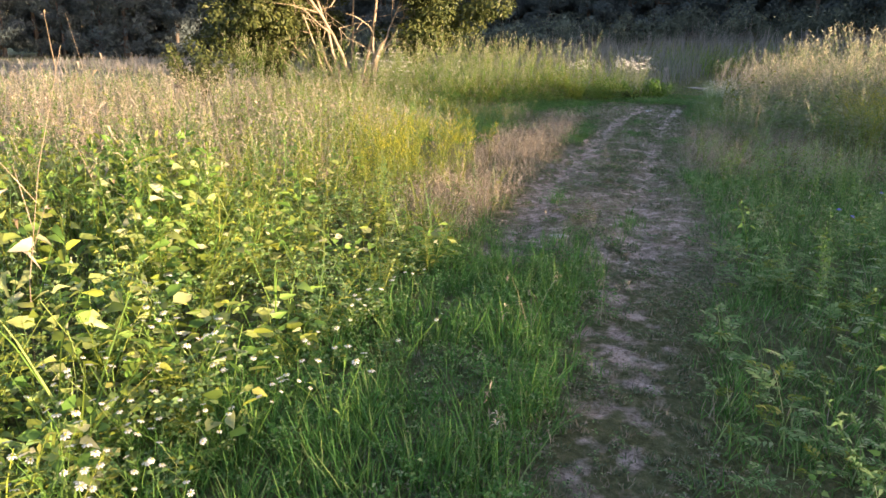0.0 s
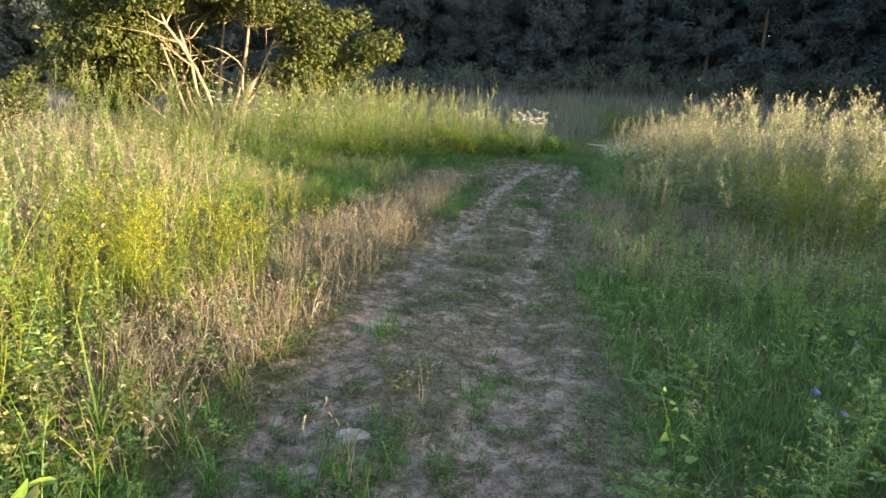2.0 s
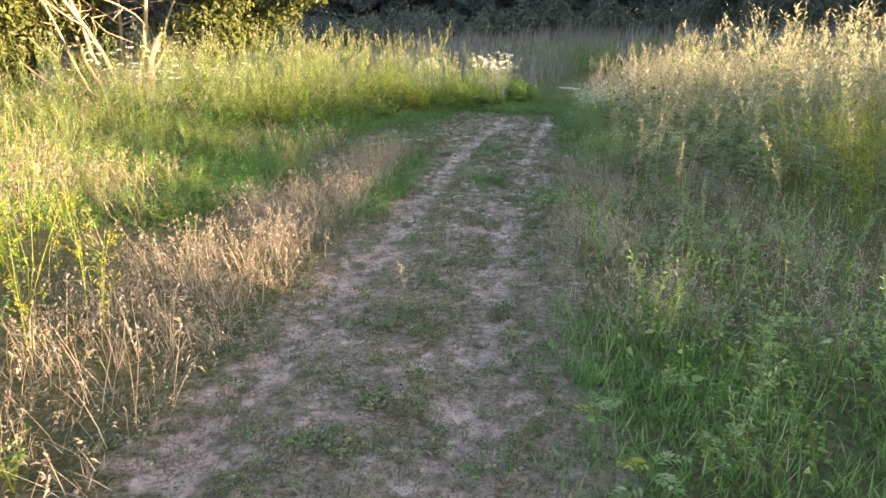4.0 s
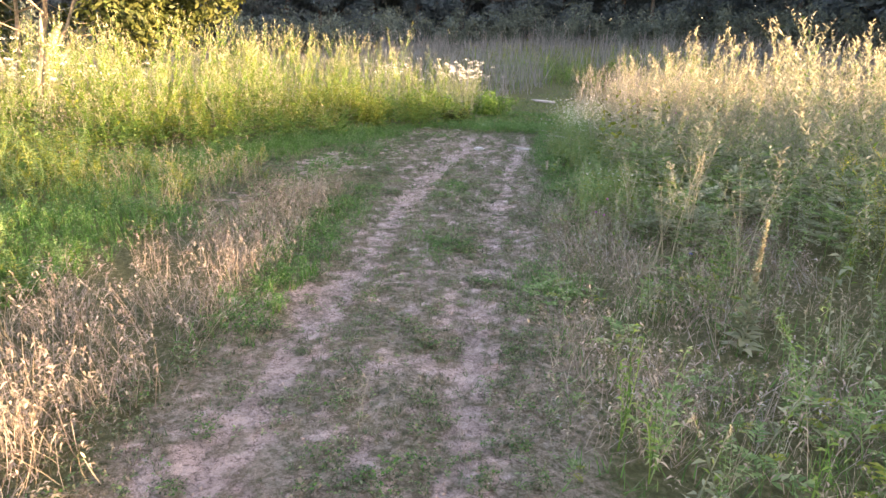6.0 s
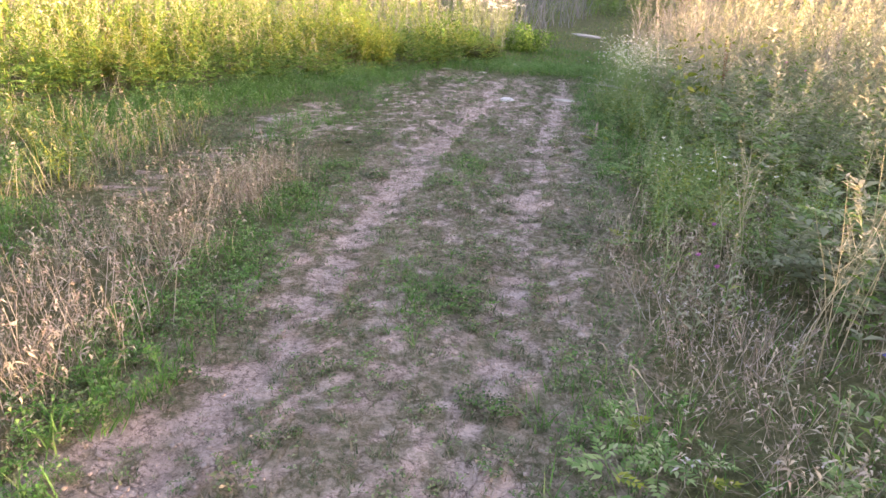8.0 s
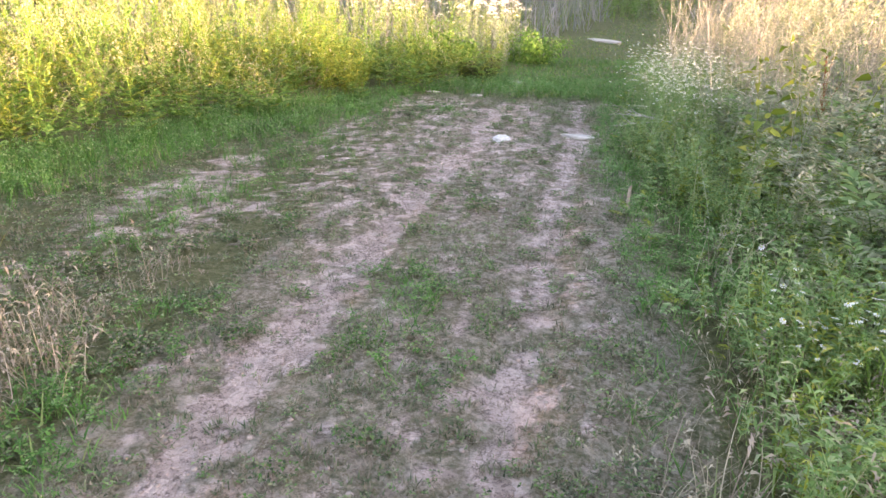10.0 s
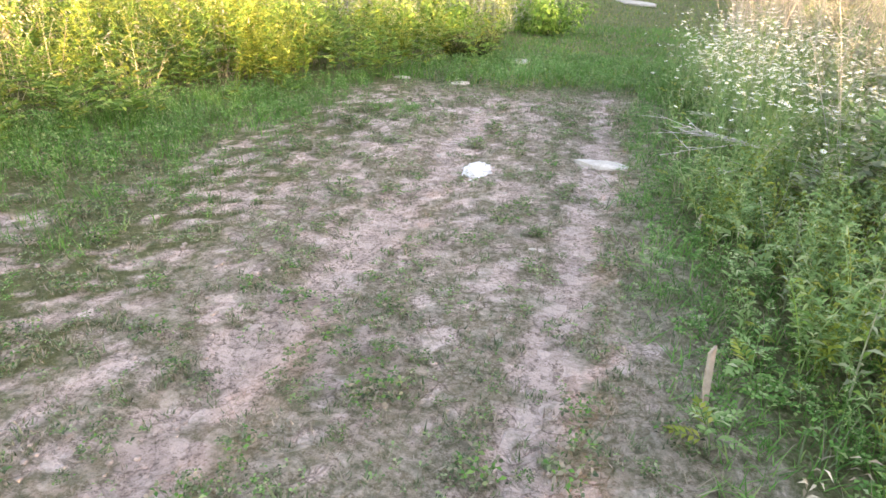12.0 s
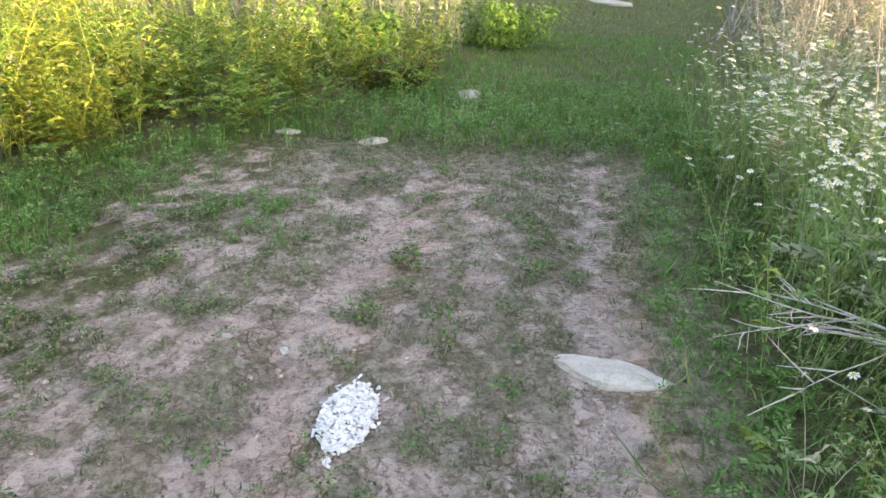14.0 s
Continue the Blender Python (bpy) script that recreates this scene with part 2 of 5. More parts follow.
def inside(v, a, b, soft=0.15):
    return smooth(a - soft, a + soft, v) * smooth(b + soft, b - soft, v)


def blob(x, y, cx, cy, rx, ry):
    return np.exp(-((x - cx) / rx) ** 2 - ((y - cy) / ry) ** 2)


def rut_left(y):
    return np.interp(y, [-5, 5.5, 7.5, 9.7, 14.8, 18.2, 20.3, 23, 30, 40], [-1.3, -1.38, -1.48, -1.34, -1.22, -1.0, -0.74, -0.58, 0.1, 3.3])


def rut_right(y):
    return np.interp(y, [-5, 2, 8, 12.3, 16, 18.5, 20.4, 23, 30, 40], [-0.4, -0.38, -0.28, -0.23, -0.03, 0.17, 0.38, 0.55, 1.2, 4.4])


def edge_left(y):
    """Where the low plants of the track end and the taller ones begin."""
    return np.interp(y, [-5, 1, 2.6, 5, 8, 11, 14, 24, 25, 32, 34.4, 39], [-1.3, -1.32, -1.4, -1.72, -1.85, -1.9, -1.85, -1.6, -1.0, 0.0, 0.75, 2.8])


def edge_right(y):
    return np.interp(y, [-5, 2.4, 4.2, 6, 8.6, 12, 14.7, 16, 18, 20, 22, 23.5, 29, 39], [-0.05, 0.0, 0.2, 0.3, 0.05, 0.22, 0.4, 0.52, 0.64, 0.56, 0.72, 0.9, 2.3, 5.4])


def side_edge(y):
    """The far bank of the mown side path that leaves to the left between y 13 and 25."""
    return np.interp(y, [12.0, 13.5, 15, 16.3, 18, 20.3, 21.5, 23.5, 25.1], [-15.0, -10.5, -7.0, -5.9, -4.9, -4.2, -3.6, -2.3, -1.0])


def bareness(x, y):
    x, y = np.asarray(x, float), np.asarray(y, float)
    n, fine = fbm(x, y, 0.34, 2), fbm(x + 9, y + 4, 0.085, 2)
    grow = np.interp(y + (fbm(x + 3, y, 0.7, 2) - 0.5) * 1.6, [-5, 1.5, 4, 6, 10, 13, 18, 21, 23.0, 24.0, 60], [0.0, 0.25, 0.55, 0.8, 0.82, 0.88, 1.0, 1.0, 0.8, 0.0, 0.0])
    wl = np.interp(y, [0, 5, 9, 12, 14, 18, 22], [0.16, 0.34, 0.30, 0.2, 0.15, 0.22, 0.15])
    wr = np.interp(y, [0, 5, 9, 12, 14, 18, 22], [0.28, 0.38, 0.22, 0.16, 0.12, 0.17, 0.13])
    lane = np.exp(-((x - rut_left(y)) / wl) ** 2) * smooth(2.5, 5.5, y) * np.interp(y, [6, 8, 9.5, 11], [0.95, 0.75, 0.95, 1.1]) + np.exp(-((x - rut_right(y)) / wr) ** 2) * np.interp(y, [5, 8, 9.5, 11, 13, 16, 18], [0.95, 0.7, 0.95, 1.0, 0.85, 0.9, 1.1])
    wide = smooth(16.5, 18.5, y) * smooth(23.8, 22.6, y) * smooth(-2.55, -1.9, x) * smooth(0.75, 0.3, x) * 0.46
    mid = 0.30 * smooth(3.5, 6, y) * smooth(24, 22, y) * smooth(edge_left(y) - 0.1, edge_left(y) + 0.25, x) * smooth(edge_right(y) + 0.15, edge_right(y) - 0.2, x)
    worn = 0.27 * np.exp(-((x + 3.05 - 0.10 * (y - 16)) / 0.34) ** 2) * inside(y, 14.0, 18.6, 0.7) + 0.42 * inside(x, -3.2, -1.5, 0.35) * inside(y, 16.8, 21.5, 0.5) * smooth(0.46, 0.6, fbm(x, y - 5, 0.9, 2))
    b = np.maximum(np.maximum(lane, wide), mid) * grow
    b = np.maximum(b, worn)
    return np.clip(b + (n - 0.5) * 0.75 + (fine - 0.5) * 1.9 - 0.05, 0, 1) * smooth(0.02, 0.22, b)


def height(x, y):
    x, y = np.asarray(x, float), np.asarray(y, float)
    near = np.exp(-(np.abs(x + 0.5) / 8) ** 4) * np.exp(-(np.abs(y - 12) / 22) ** 4)
    ruts = -0.035 * np.exp(-((x - rut_left(y)) / 0.24) ** 2) - 0.03 * np.exp(-((x - rut_right(y)) / 0.22) ** 2)
    rise = (np.clip(y - 31, 0, 50) / 35) ** 1.3 * (3.1 + np.clip(x, -30, 30) * np.where(x < 0, 0.08, 0.06))      # the meadow climbs towards the wood
    return rise + near * (ruts * smooth(2, 6, y) + (fbm(x, y, 0.5, 3) - 0.5) * 0.035 + (fbm(x + 2, y, 0.13, 2) - 0.5) * 0.02) + (fbm(x, y, 9, 2) - 0.5) * 0.1 * (1 - near)


# ---- mesh helpers ----


def mesh_from(name, v, q, mats, mi=None, smooth_shade=False):
    """A mesh of quads from arrays."""
    me = bpy.data.meshes.new(name)
    v, q = np.asarray(v, np.float32), np.asarray(q, np.int32)
    me.vertices.add(len(v))
    me.vertices.foreach_set("co", v.ravel())
    me.loops.add(q.size)
    me.loops.foreach_set("vertex_index", q.ravel())
    me.polygons.add(len(q))
    me.polygons.foreach_set("loop_start", np.arange(len(q), dtype=np.int32) * 4)
    me.polygons.foreach_set("loop_total", np.full(len(q), 4, np.int32))
    for m in mats:
        me.materials.append(m)
    if mi is not None:
        me.polygons.foreach_set("material_index", np.asarray(mi, np.int32))
    if smooth_shade:
        me.polygons.foreach_set("use_smooth", np.ones(len(q), bool))
    me.update(calc_edges=True)
    return me


class Plant:
    """A template: quads with a material each, its foot at the origin."""

    def __init__(self, seed):
        self.v, self.q, self.m = [], [], []
        self.r = random.Random(seed)
        self.roll = 0.4

    def quad(self, a, b, c, d, mat):
        n = len(self.v)
        self.v += [tuple(a), tuple(b), tuple(c), tuple(d)]
        self.q.append((n, n + 1, n + 2, n + 3))
        self.m.append(mat)

    def leaf(self, base, way, length, width, mat, droop=0.0, widest=0.45):
        base, way = Vector(base), Vector(way).normalized()
        side = way.cross(Vector((self.r.uniform(-1, 1) * self.roll, self.r.uniform(-1, 1) * self.roll, 1.0)))
        side = side.normalized() if side.length > 1e-4 else Vector((1, 0, 0))
        up = side.cross(way)
        mid = base + way * length * widest
        tip = base + way * length + Vector((0, 0, -droop * length))
        lift = up * width * 0.25
        self.quad(base, mid + side * width * 0.5 + lift, tip, mid - side * width * 0.5 + lift, mat)

    def lobed(self, base, way, length, width, mat, droop=0.2):
        """A broad leaf with shoulders, folded along its midrib."""
        base, way = Vector(base), Vector(way).normalized()
        side = way.cross(Vector((self.r.uniform(-1, 1) * self.roll, self.r.uniform(-1, 1) * self.roll, 1.0)))
        side = side.normalized() if side.length > 1e-4 else Vector((1, 0, 0))
        up = side.cross(way)
        fold, n = self.r.uniform(0.05, 0.35), len(self.v)
        down = Vector((0, 0, -droop * length))
        for f, w in ((0.0, 0.06), (0.22, 0.95), (0.6, self.r.uniform(0.6, 0.8)), (1.0, 0.03)):
            mid, out = base + way * length * f + down * f * f, width * 0.5 * w
            wave = self.r.uniform(-0.12, 0.12) * width
            self.v += [tuple(mid - side * out + up * (out * fold * 2 + wave)), tuple(mid), tuple(mid + side * out + up * (out * fold * 2 - wave))]
        for k in range(3):
            i = n + 3 * k
            self.q += [(i, i + 1, i + 4, i + 3), (i + 1, i + 2, i + 5, i + 4)]
            self.m += [mat, mat]

    def blade(self, base, az, length, width, lean, curve, mat, segs=2):
        d, side = Vector((math.cos(az), math.sin(az), 0)), Vector((-math.sin(az), math.cos(az), 0))
        p, ang, w = Vector(base), lean, width
        a, b = p - side * w / 2, p + side * w / 2
        first = len(self.v)
        self.v += [tuple(a), tuple(b)]
        for s in range(segs):
            ang += curve / segs
            p = p + (d * math.sin(ang) + Vector((0, 0, 1)) * math.cos(ang)) * (length / segs)
            w = width * (1 - (s + 1) / segs) ** 0.7 + 0.0004
            self.v += [tuple(p - side * w / 2), tuple(p + side * w / 2)]
            i = first + 2 * s
            self.q.append((i, i + 1, i + 3, i + 2))
            self.m.append(mat)
        return p

    def stem(self, pts, w0, w1, mat, flat=False):
        """A stalk along pts, three-sided, or a ribbon if flat."""
        pts = [Vector(p) for p in pts]
        k = 2 if flat else 3
        first, az = len(self.v), self.r.uniform(0, 6.28)
        for i, p in enumerate(pts):
            w = (w0 + (w1 - w0) * i / max(1, len(pts) - 1)) / 2
            for j in range(k):
                a = az + j * 2 * math.pi / k
                self.v.append((p.x + w * math.cos(a), p.y + w * math.sin(a), p.z))
        for i in range(len(pts) - 1):
            for j in range(k if k == 3 else 1):
                a, b = first + k * i + j, first + k * i + (j + 1) % k
                self.q.append((a, b, b + k, a + k))
                self.m.append(mat)

    def arrays(self):
        return np.array(self.v), np.array(self.q), np.array(self.m)


def bent(r, height, lean, n=4):
    """Points of a stalk that leans and bows."""
    az, b = r.uniform(0, 6.28), r.uniform(0.3, 1.0) * lean
    return [Vector((math.cos(az) * b * height * (i / (n - 1)) ** 1.7, math.sin(az) * b * height * (i / (n - 1)) ** 1.7, height * i / (n - 1))) for i in range(n)]


def along(pts, f):
    f *= len(pts) - 1
    i = min(int(f), len(pts) - 2)
    return pts[i].lerp(pts[i + 1], f - i)


# Plant templates. Each returns a Plant; the numbers in m are slots of the material list given to scatter().


def t_tuft(seed, n=7, h=0.06, w=0.004, spread=0.02, lean=0.5, segs=1, mats=(0,)):
    t = Plant(seed)
    for _ in range(n):
        a, s = t.r.uniform(0, 6.28), spread * math.sqrt(t.r.random())
        t.blade((s * math.cos(a), s * math.sin(a), -0.006), t.r.uniform(0, 6.28), h * t.r.uniform(0.55, 1.25), w * t.r.uniform(0.7, 1.3), t.r.uniform(0.05, lean), t.r.uniform(0.1, 0.9), t.r.choice(mats), segs)
    return t


def t_clover(seed, h=0.12, n=14, leaf=0.022, mats=(0,), roll=0.4):
    t = Plant(seed)
    t.roll = roll
    for _ in range(n):
        a, s = t.r.uniform(0, 6.28), 0.06 * math.sqrt(t.r.random())
        z = h * t.r.uniform(0.35, 1.05)
        p = Vector((s * math.cos(a), s * math.sin(a), z))
        if t.r.random() < 0.5:
            t.stem([(p.x * 0.4, p.y * 0.4, -0.006), p], 0.002, 0.0015, 0, True)
        a0 = t.r.uniform(0, 6.28)
        for j in range(3):
            b = a0 + j * 2.1
            t.leaf(p, (math.cos(b), math.sin(b), t.r.uniform(-0.1, 0.7)), leaf * t.r.uniform(0.7, 1.3), leaf * 0.6, t.r.choice(mats), 0.2, 0.6)
    return t


def t_drygrass(seed, n=6, h=0.45, spread=0.05, head=0.06, mats=(0, 0, 1), wide=1.0):
    t = Plant(seed)
    for _ in range(n):
        a, s, m = t.r.uniform(0, 6.28), spread * math.sqrt(t.r.random()), t.r.choice(mats)
        tip = t.blade((s * math.cos(a), s * math.sin(a), -0.01), t.r.uniform(0, 6.28), h * t.r.uniform(0.6, 1.2), 0.0035 * wide, t.r.uniform(0, 0.25), t.r.uniform(0.05, 0.9), m, 3)
        for _ in range(5 if head else 0):
            b = t.r.uniform(0, 6.28)
            t.leaf(tip - Vector((0, 0, t.r.uniform(0, head))), (math.cos(b), math.sin(b), t.r.uniform(-0.4, 1.6)), head * t.r.uniform(0.35, 0.7), 0.0085 * wide, m, 0.4)
    for _ in range(n):
        t.blade((t.r.uniform(-spread, spread), t.r.uniform(-spread, spread), -0.01), t.r.uniform(0, 6.28), h * t.r.uniform(0.25, 0.6), 0.005 * wide, t.r.uniform(0.2, 0.8), t.r.uniform(0.3, 1.3), t.r.choice(mats), 2)
    return t


def t_ferny(seed, h=0.35, fronds=7, mats=(0,)):
    """Ragweed-like herb: soft divided leaves up a short stalk."""
    t = Plant(seed)
    pts = bent(t.r, h * 0.8, 0.3)
    t.stem([p - Vector((0, 0, 0.01)) for p in pts], 0.006, 0.003, mats[0])
    for k in range(fronds):
        f = 0.25 + 0.75 * k / fronds
        p, a = along(pts, f), k * 2.4 + t.r.uniform(-0.4, 0.4)
        d = Vector((math.cos(a), math.sin(a), t.r.uniform(0.2, 0.9))).normalized()
        ln = h * t.r.uniform(0.35, 0.6) * (1.15 - 0.5 * f)
        side = d.cross(Vector((0, 0, 1))).normalized()
        m = t.r.choice(mats)
        for j in range(5):
            g = 0.2 + 0.16 * j
            q = p + d * ln * g - Vector((0, 0, ln * 0.25 * g * g))
            for sg in (-1, 1):
                t.leaf(q, side * sg + d * 0.8, ln * 0.38 * (1.15 - g * 0.8), ln * 0.11, m, 0.1)
        t.leaf(p + d * ln * 0.75 - Vector((0, 0, ln * 0.14)), d, ln * 0.35, ln * 0.1, m, 0.2)
    return t


def t_spike(seed, h=1.4, leaf=0.07, n=46, mats=(0, 0, 1), head=1, headmat=2, branch=0):
    """Tall leafy spike such as mugwort or goldenrod: leaves up the stalk, a dense narrow head."""
    t = Plant(seed)
    pts = bent(t.r, h, 0.14, 5)
    t.stem([p - Vector((0, 0, 0.02)) for p in pts], 0.008, 0.003, mats[0])
    for k in range(n):
        f = 0.12 + 0.88 * (k / n)
        p, a = along(pts, f), k * 2.4 + t.r.uniform(-0.5, 0.5)
        ln = leaf * t.r.uniform(0.6, 1.2) * (1.25 - 0.75 * f)
        t.leaf(p, (math.cos(a), math.sin(a), t.r.uniform(0.0, 1.1)), ln, ln * 0.26, t.r.choice(mats), 0.25)
    for b in range(branch):
        f = t.r.uniform(0.45, 0.85)
        p, a = along(pts, f), t.r.uniform(0, 6.28)
        q = p + Vector((math.cos(a) * 0.5, math.sin(a) * 0.5, 1)).normalized() * h * t.r.uniform(0.15, 0.28)
        t.stem([p, q], 0.004, 0.002, mats[0], True)
        for k in range(9):
            c = t.r.uniform(0, 6.28)
            t.leaf(p.lerp(q, 0.2 + k / 11), (math.cos(c), math.sin(c), t.r.uniform(0.2, 1.2)), leaf * 0.45, leaf * 0.14, headmat if k > 3 else t.r.choice(mats))
    if head:
        hs = min(1.0, h / 1.3)
        for k in range(30):
            p, a = along(pts, 1 - (0.42 if h > 0.9 else 0.2) * t.r.random() ** 1.3), t.r.uniform(0, 6.28)
            t.leaf(p, (math.cos(a), math.sin(a), t.r.uniform(0.4, 1.6)), t.r.uniform(0.022, 0.05) * hs * head, 0.013 * hs * head, headmat)
    return t


def t_spray(seed, h=0.8, stems=4, leaf=0.085, mats=(0, 0, 1)):
    """Bushy herb: arching stems feathered with long narrow leaves, densest at the tips."""
    t = Plant(seed)
    t.roll = 0.8
    for _ in range(stems):
        pts = bent(t.r, h * t.r.uniform(0.55, 1.1), 0.5, 5)
        m = t.r.choice(mats)
        t.stem([p - Vector((0, 0, 0.02)) for p in pts], 0.006, 0.002, m, True)
        for k in range(20):
            f = 0.22 + 0.78 * (k / 19) ** 0.8
            p, a = along(pts, min(f, 0.999)), k * 2.4 + t.r.uniform(-0.5, 0.5)
            ln = leaf * t.r.uniform(0.6, 1.25) * (1.2 - 0.55 * f)
            d = Vector((math.cos(a), math.sin(a), t.r.uniform(0.1, 0.9)))
            t.leaf(p, d, ln, ln * 0.2, m, 0.3)
            if k % 2:
                for sg in (-1, 1):
                    t.leaf(p + d.normalized() * ln * 0.35, d + Vector((-math.sin(a), math.cos(a), 0.2)) * sg * 0.9, ln * 0.5, ln * 0.13, m, 0.2)
    return t


def t_melilot(seed, h=0.9, mats=(0, 1)):
    """Sweet clover: thin forked stalks, small leaves, slim yellow flower spikes."""
    t = Plant(seed)
    for _ in range(4):
        pts = bent(t.r, h * t.r.uniform(0.7, 1.1), 0.45, 4)
        t.stem([p - Vector((0, 0, 0.01)) for p in pts], 0.005, 0.002, mats[0], True)
        for k in range(9):
            f = t.r.uniform(0.2, 0.95)
            p, a = along(pts, f), t.r.uniform(0, 6.28)
            q = p + Vector((math.cos(a), math.sin(a), 0.9)).normalized() * h * 0.14
            for j in range(3):
                c = t.r.uniform(0, 6.28)
                t.leaf(p.lerp(q, 0.3 + 0.2 * j), (math.cos(c), math.sin(c), t.r.uniform(0, 1)), 0.03, 0.013, mats[0])
            if f > 0.45:
                for j in range(5):
                    c = t.r.uniform(0, 6.28)
                    t.leaf(p.lerp(q, 0.5 + 0.14 * j), (math.cos(c), math.sin(c), 0.5), 0.014, 0.011, mats[1])
    return t


def t_broad(seed, h=0.6, leaf=0.11, n=16, mats=(0, 0, 1)):
    """Broad triangular leaves on long stalks."""
    t = Plant(seed)
    t.roll = 1.5
    pts = bent(t.r, h, 0.3, 4)
    t.stem([p - Vector((0, 0, 0.01)) for p in pts], 0.009, 0.004, 0)
    for k in range(n):
        f = 0.15 + 0.85 * k / n
        p, a = along(pts, f), k * 2.4 + t.r.uniform(-0.4, 0.4)
        d = Vector((math.cos(a), math.sin(a), t.r.uniform(0.1, 0.8))).normalized()
        ln = leaf * t.r.uniform(0.6, 1.2) * (1.2 - 0.5 * f)
        q = p + d * ln * 0.7
        t.stem([p, q], 0.003, 0.002, 0, True)
        t.lobed(q, d + Vector((t.r.uniform(-0.3, 0.3), t.r.uniform(-0.3, 0.3), t.r.uniform(-0.7, 0.5))), ln, ln * t.r.uniform(0.45, 0.75), t.r.choice(mats), t.r.uniform(0.1, 0.5))
    return t


def daisy_head(t, p, size, petal, disc, tilt=0.5):
    a0, n = t.r.uniform(0, 6.28), 7
    ax = Vector((t.r.uniform(-tilt, tilt), t.r.uniform(-tilt, tilt), 1)).normalized()
    u = ax.orthogonal().normalized()
    w = ax.cross(u)
    for j in range(n):
        a = a0 + j * 2 * math.pi / n
        d, e = u * math.cos(a) + w * math.sin(a), u * math.cos(a + 0.33) + w * math.sin(a + 0.33)
        g = u * math.cos(a - 0.33) + w * math.sin(a - 0.33)
        t.quad(p, p + e * size * 0.8 - ax * size * 0.1, p + d * size - ax * size * 0.25, p + g * size * 0.8 - ax * size * 0.1, petal)
    s = size * 0.3
    t.quad(p + u * s + ax * 0.003, p + w * s + ax * 0.003, p - u * s + ax * 0.003, p - w * s + ax * 0.003, disc)
    t.quad(p + u * s * 0.6 + ax * 0.006, p + w * s * 0.6 + ax * 0.006, p - u * s * 0.6 + ax * 0.006, p - w * s * 0.6 + ax * 0.006, disc)


def t_daisy(seed, h=0.5, heads=5, size=0.016, mats=(0, 1, 2)):
    """Slots: green, white, yellow."""
    t = Plant(seed)
    for _ in range(heads):
        pts = bent(t.r, h * t.r.uniform(0.65, 1.1), 0.5, 4)
        t.stem([p - Vector((0, 0, 0.01)) for p in pts], 0.004, 0.002, mats[0], True)
        daisy_head(t, pts[-1], size * t.r.uniform(0.8, 1.25), mats[1], mats[2])
        for _ in range(6):
            p, a = along(pts, t.r.uniform(0.1, 0.8)), t.r.uniform(0, 6.28)
            t.leaf(p, (math.cos(a), math.sin(a), t.r.uniform(0.2, 1.2)), 0.045, 0.008, mats[0])
    return t


def t_umbel(seed, h=0.9, mats=(0, 1)):
    """White umbels on branched stalks."""
    t = Plant(seed)
    t.roll = 1.5
    for _ in range(3):
        pts = bent(t.r, h * t.r.uniform(0.75, 1.1), 0.3, 4)
        t.stem([p - Vector((0, 0, 0.01)) for p in pts], 0.006, 0.003, mats[0], True)
        top = pts[-1]
        for _ in range(22):
            a, s = t.r.uniform(0, 6.28), 0.055 * math.sqrt(t.r.random())
            p = top + Vector((s * math.cos(a), s * math.sin(a), 0.03 - s * s * 11 + t.r.uniform(-0.008, 0.008)))
            t.leaf(p, (math.cos(a), math.sin(a), t.r.uniform(-0.3, 1.6)), 0.018, 0.017, mats[1])
        for _ in range(10):
            p, a = along(pts, t.r.uniform(0.1, 0.8)), t.r.uniform(0, 6.28)
            t.leaf(p, (math.cos(a), math.sin(a), t.r.uniform(0.1, 0.9)), 0.08, 0.02, mats[0])
    return t


def t_deadstalk(seed, h=1.5, n=3, mats=(0, 1)):
    """Last year's stalks: bare, forked, grey-tan."""
    t = Plant(seed)
    for _ in range(n):
        pts = bent(t.r, h * t.r.uniform(0.7, 1.1), 0.3, 4)
        o = Vector((t.r.uniform(-0.08, 0.08), t.r.uniform(-0.08, 0.08), -0.02))
        pts = [p + o for p in pts]
        t.stem(pts, 0.007, 0.003, mats[0])
        for _ in range(5):
            p, a = along(pts, t.r.uniform(0.4, 0.95)), t.r.uniform(0, 6.28)
            q = p + Vector((math.cos(a) * 0.6, math.sin(a) * 0.6, 1)).normalized() * h * t.r.uniform(0.1, 0.22)
            t.stem([p, q], 0.004, 0.002, mats[0], True)
            for _ in range(3):
                c = t.r.uniform(0, 6.28)
                t.leaf(q, (math.cos(c), math.sin(c), t.r.uniform(-0.2, 1)), 0.03, 0.01, mats[1])
    return t


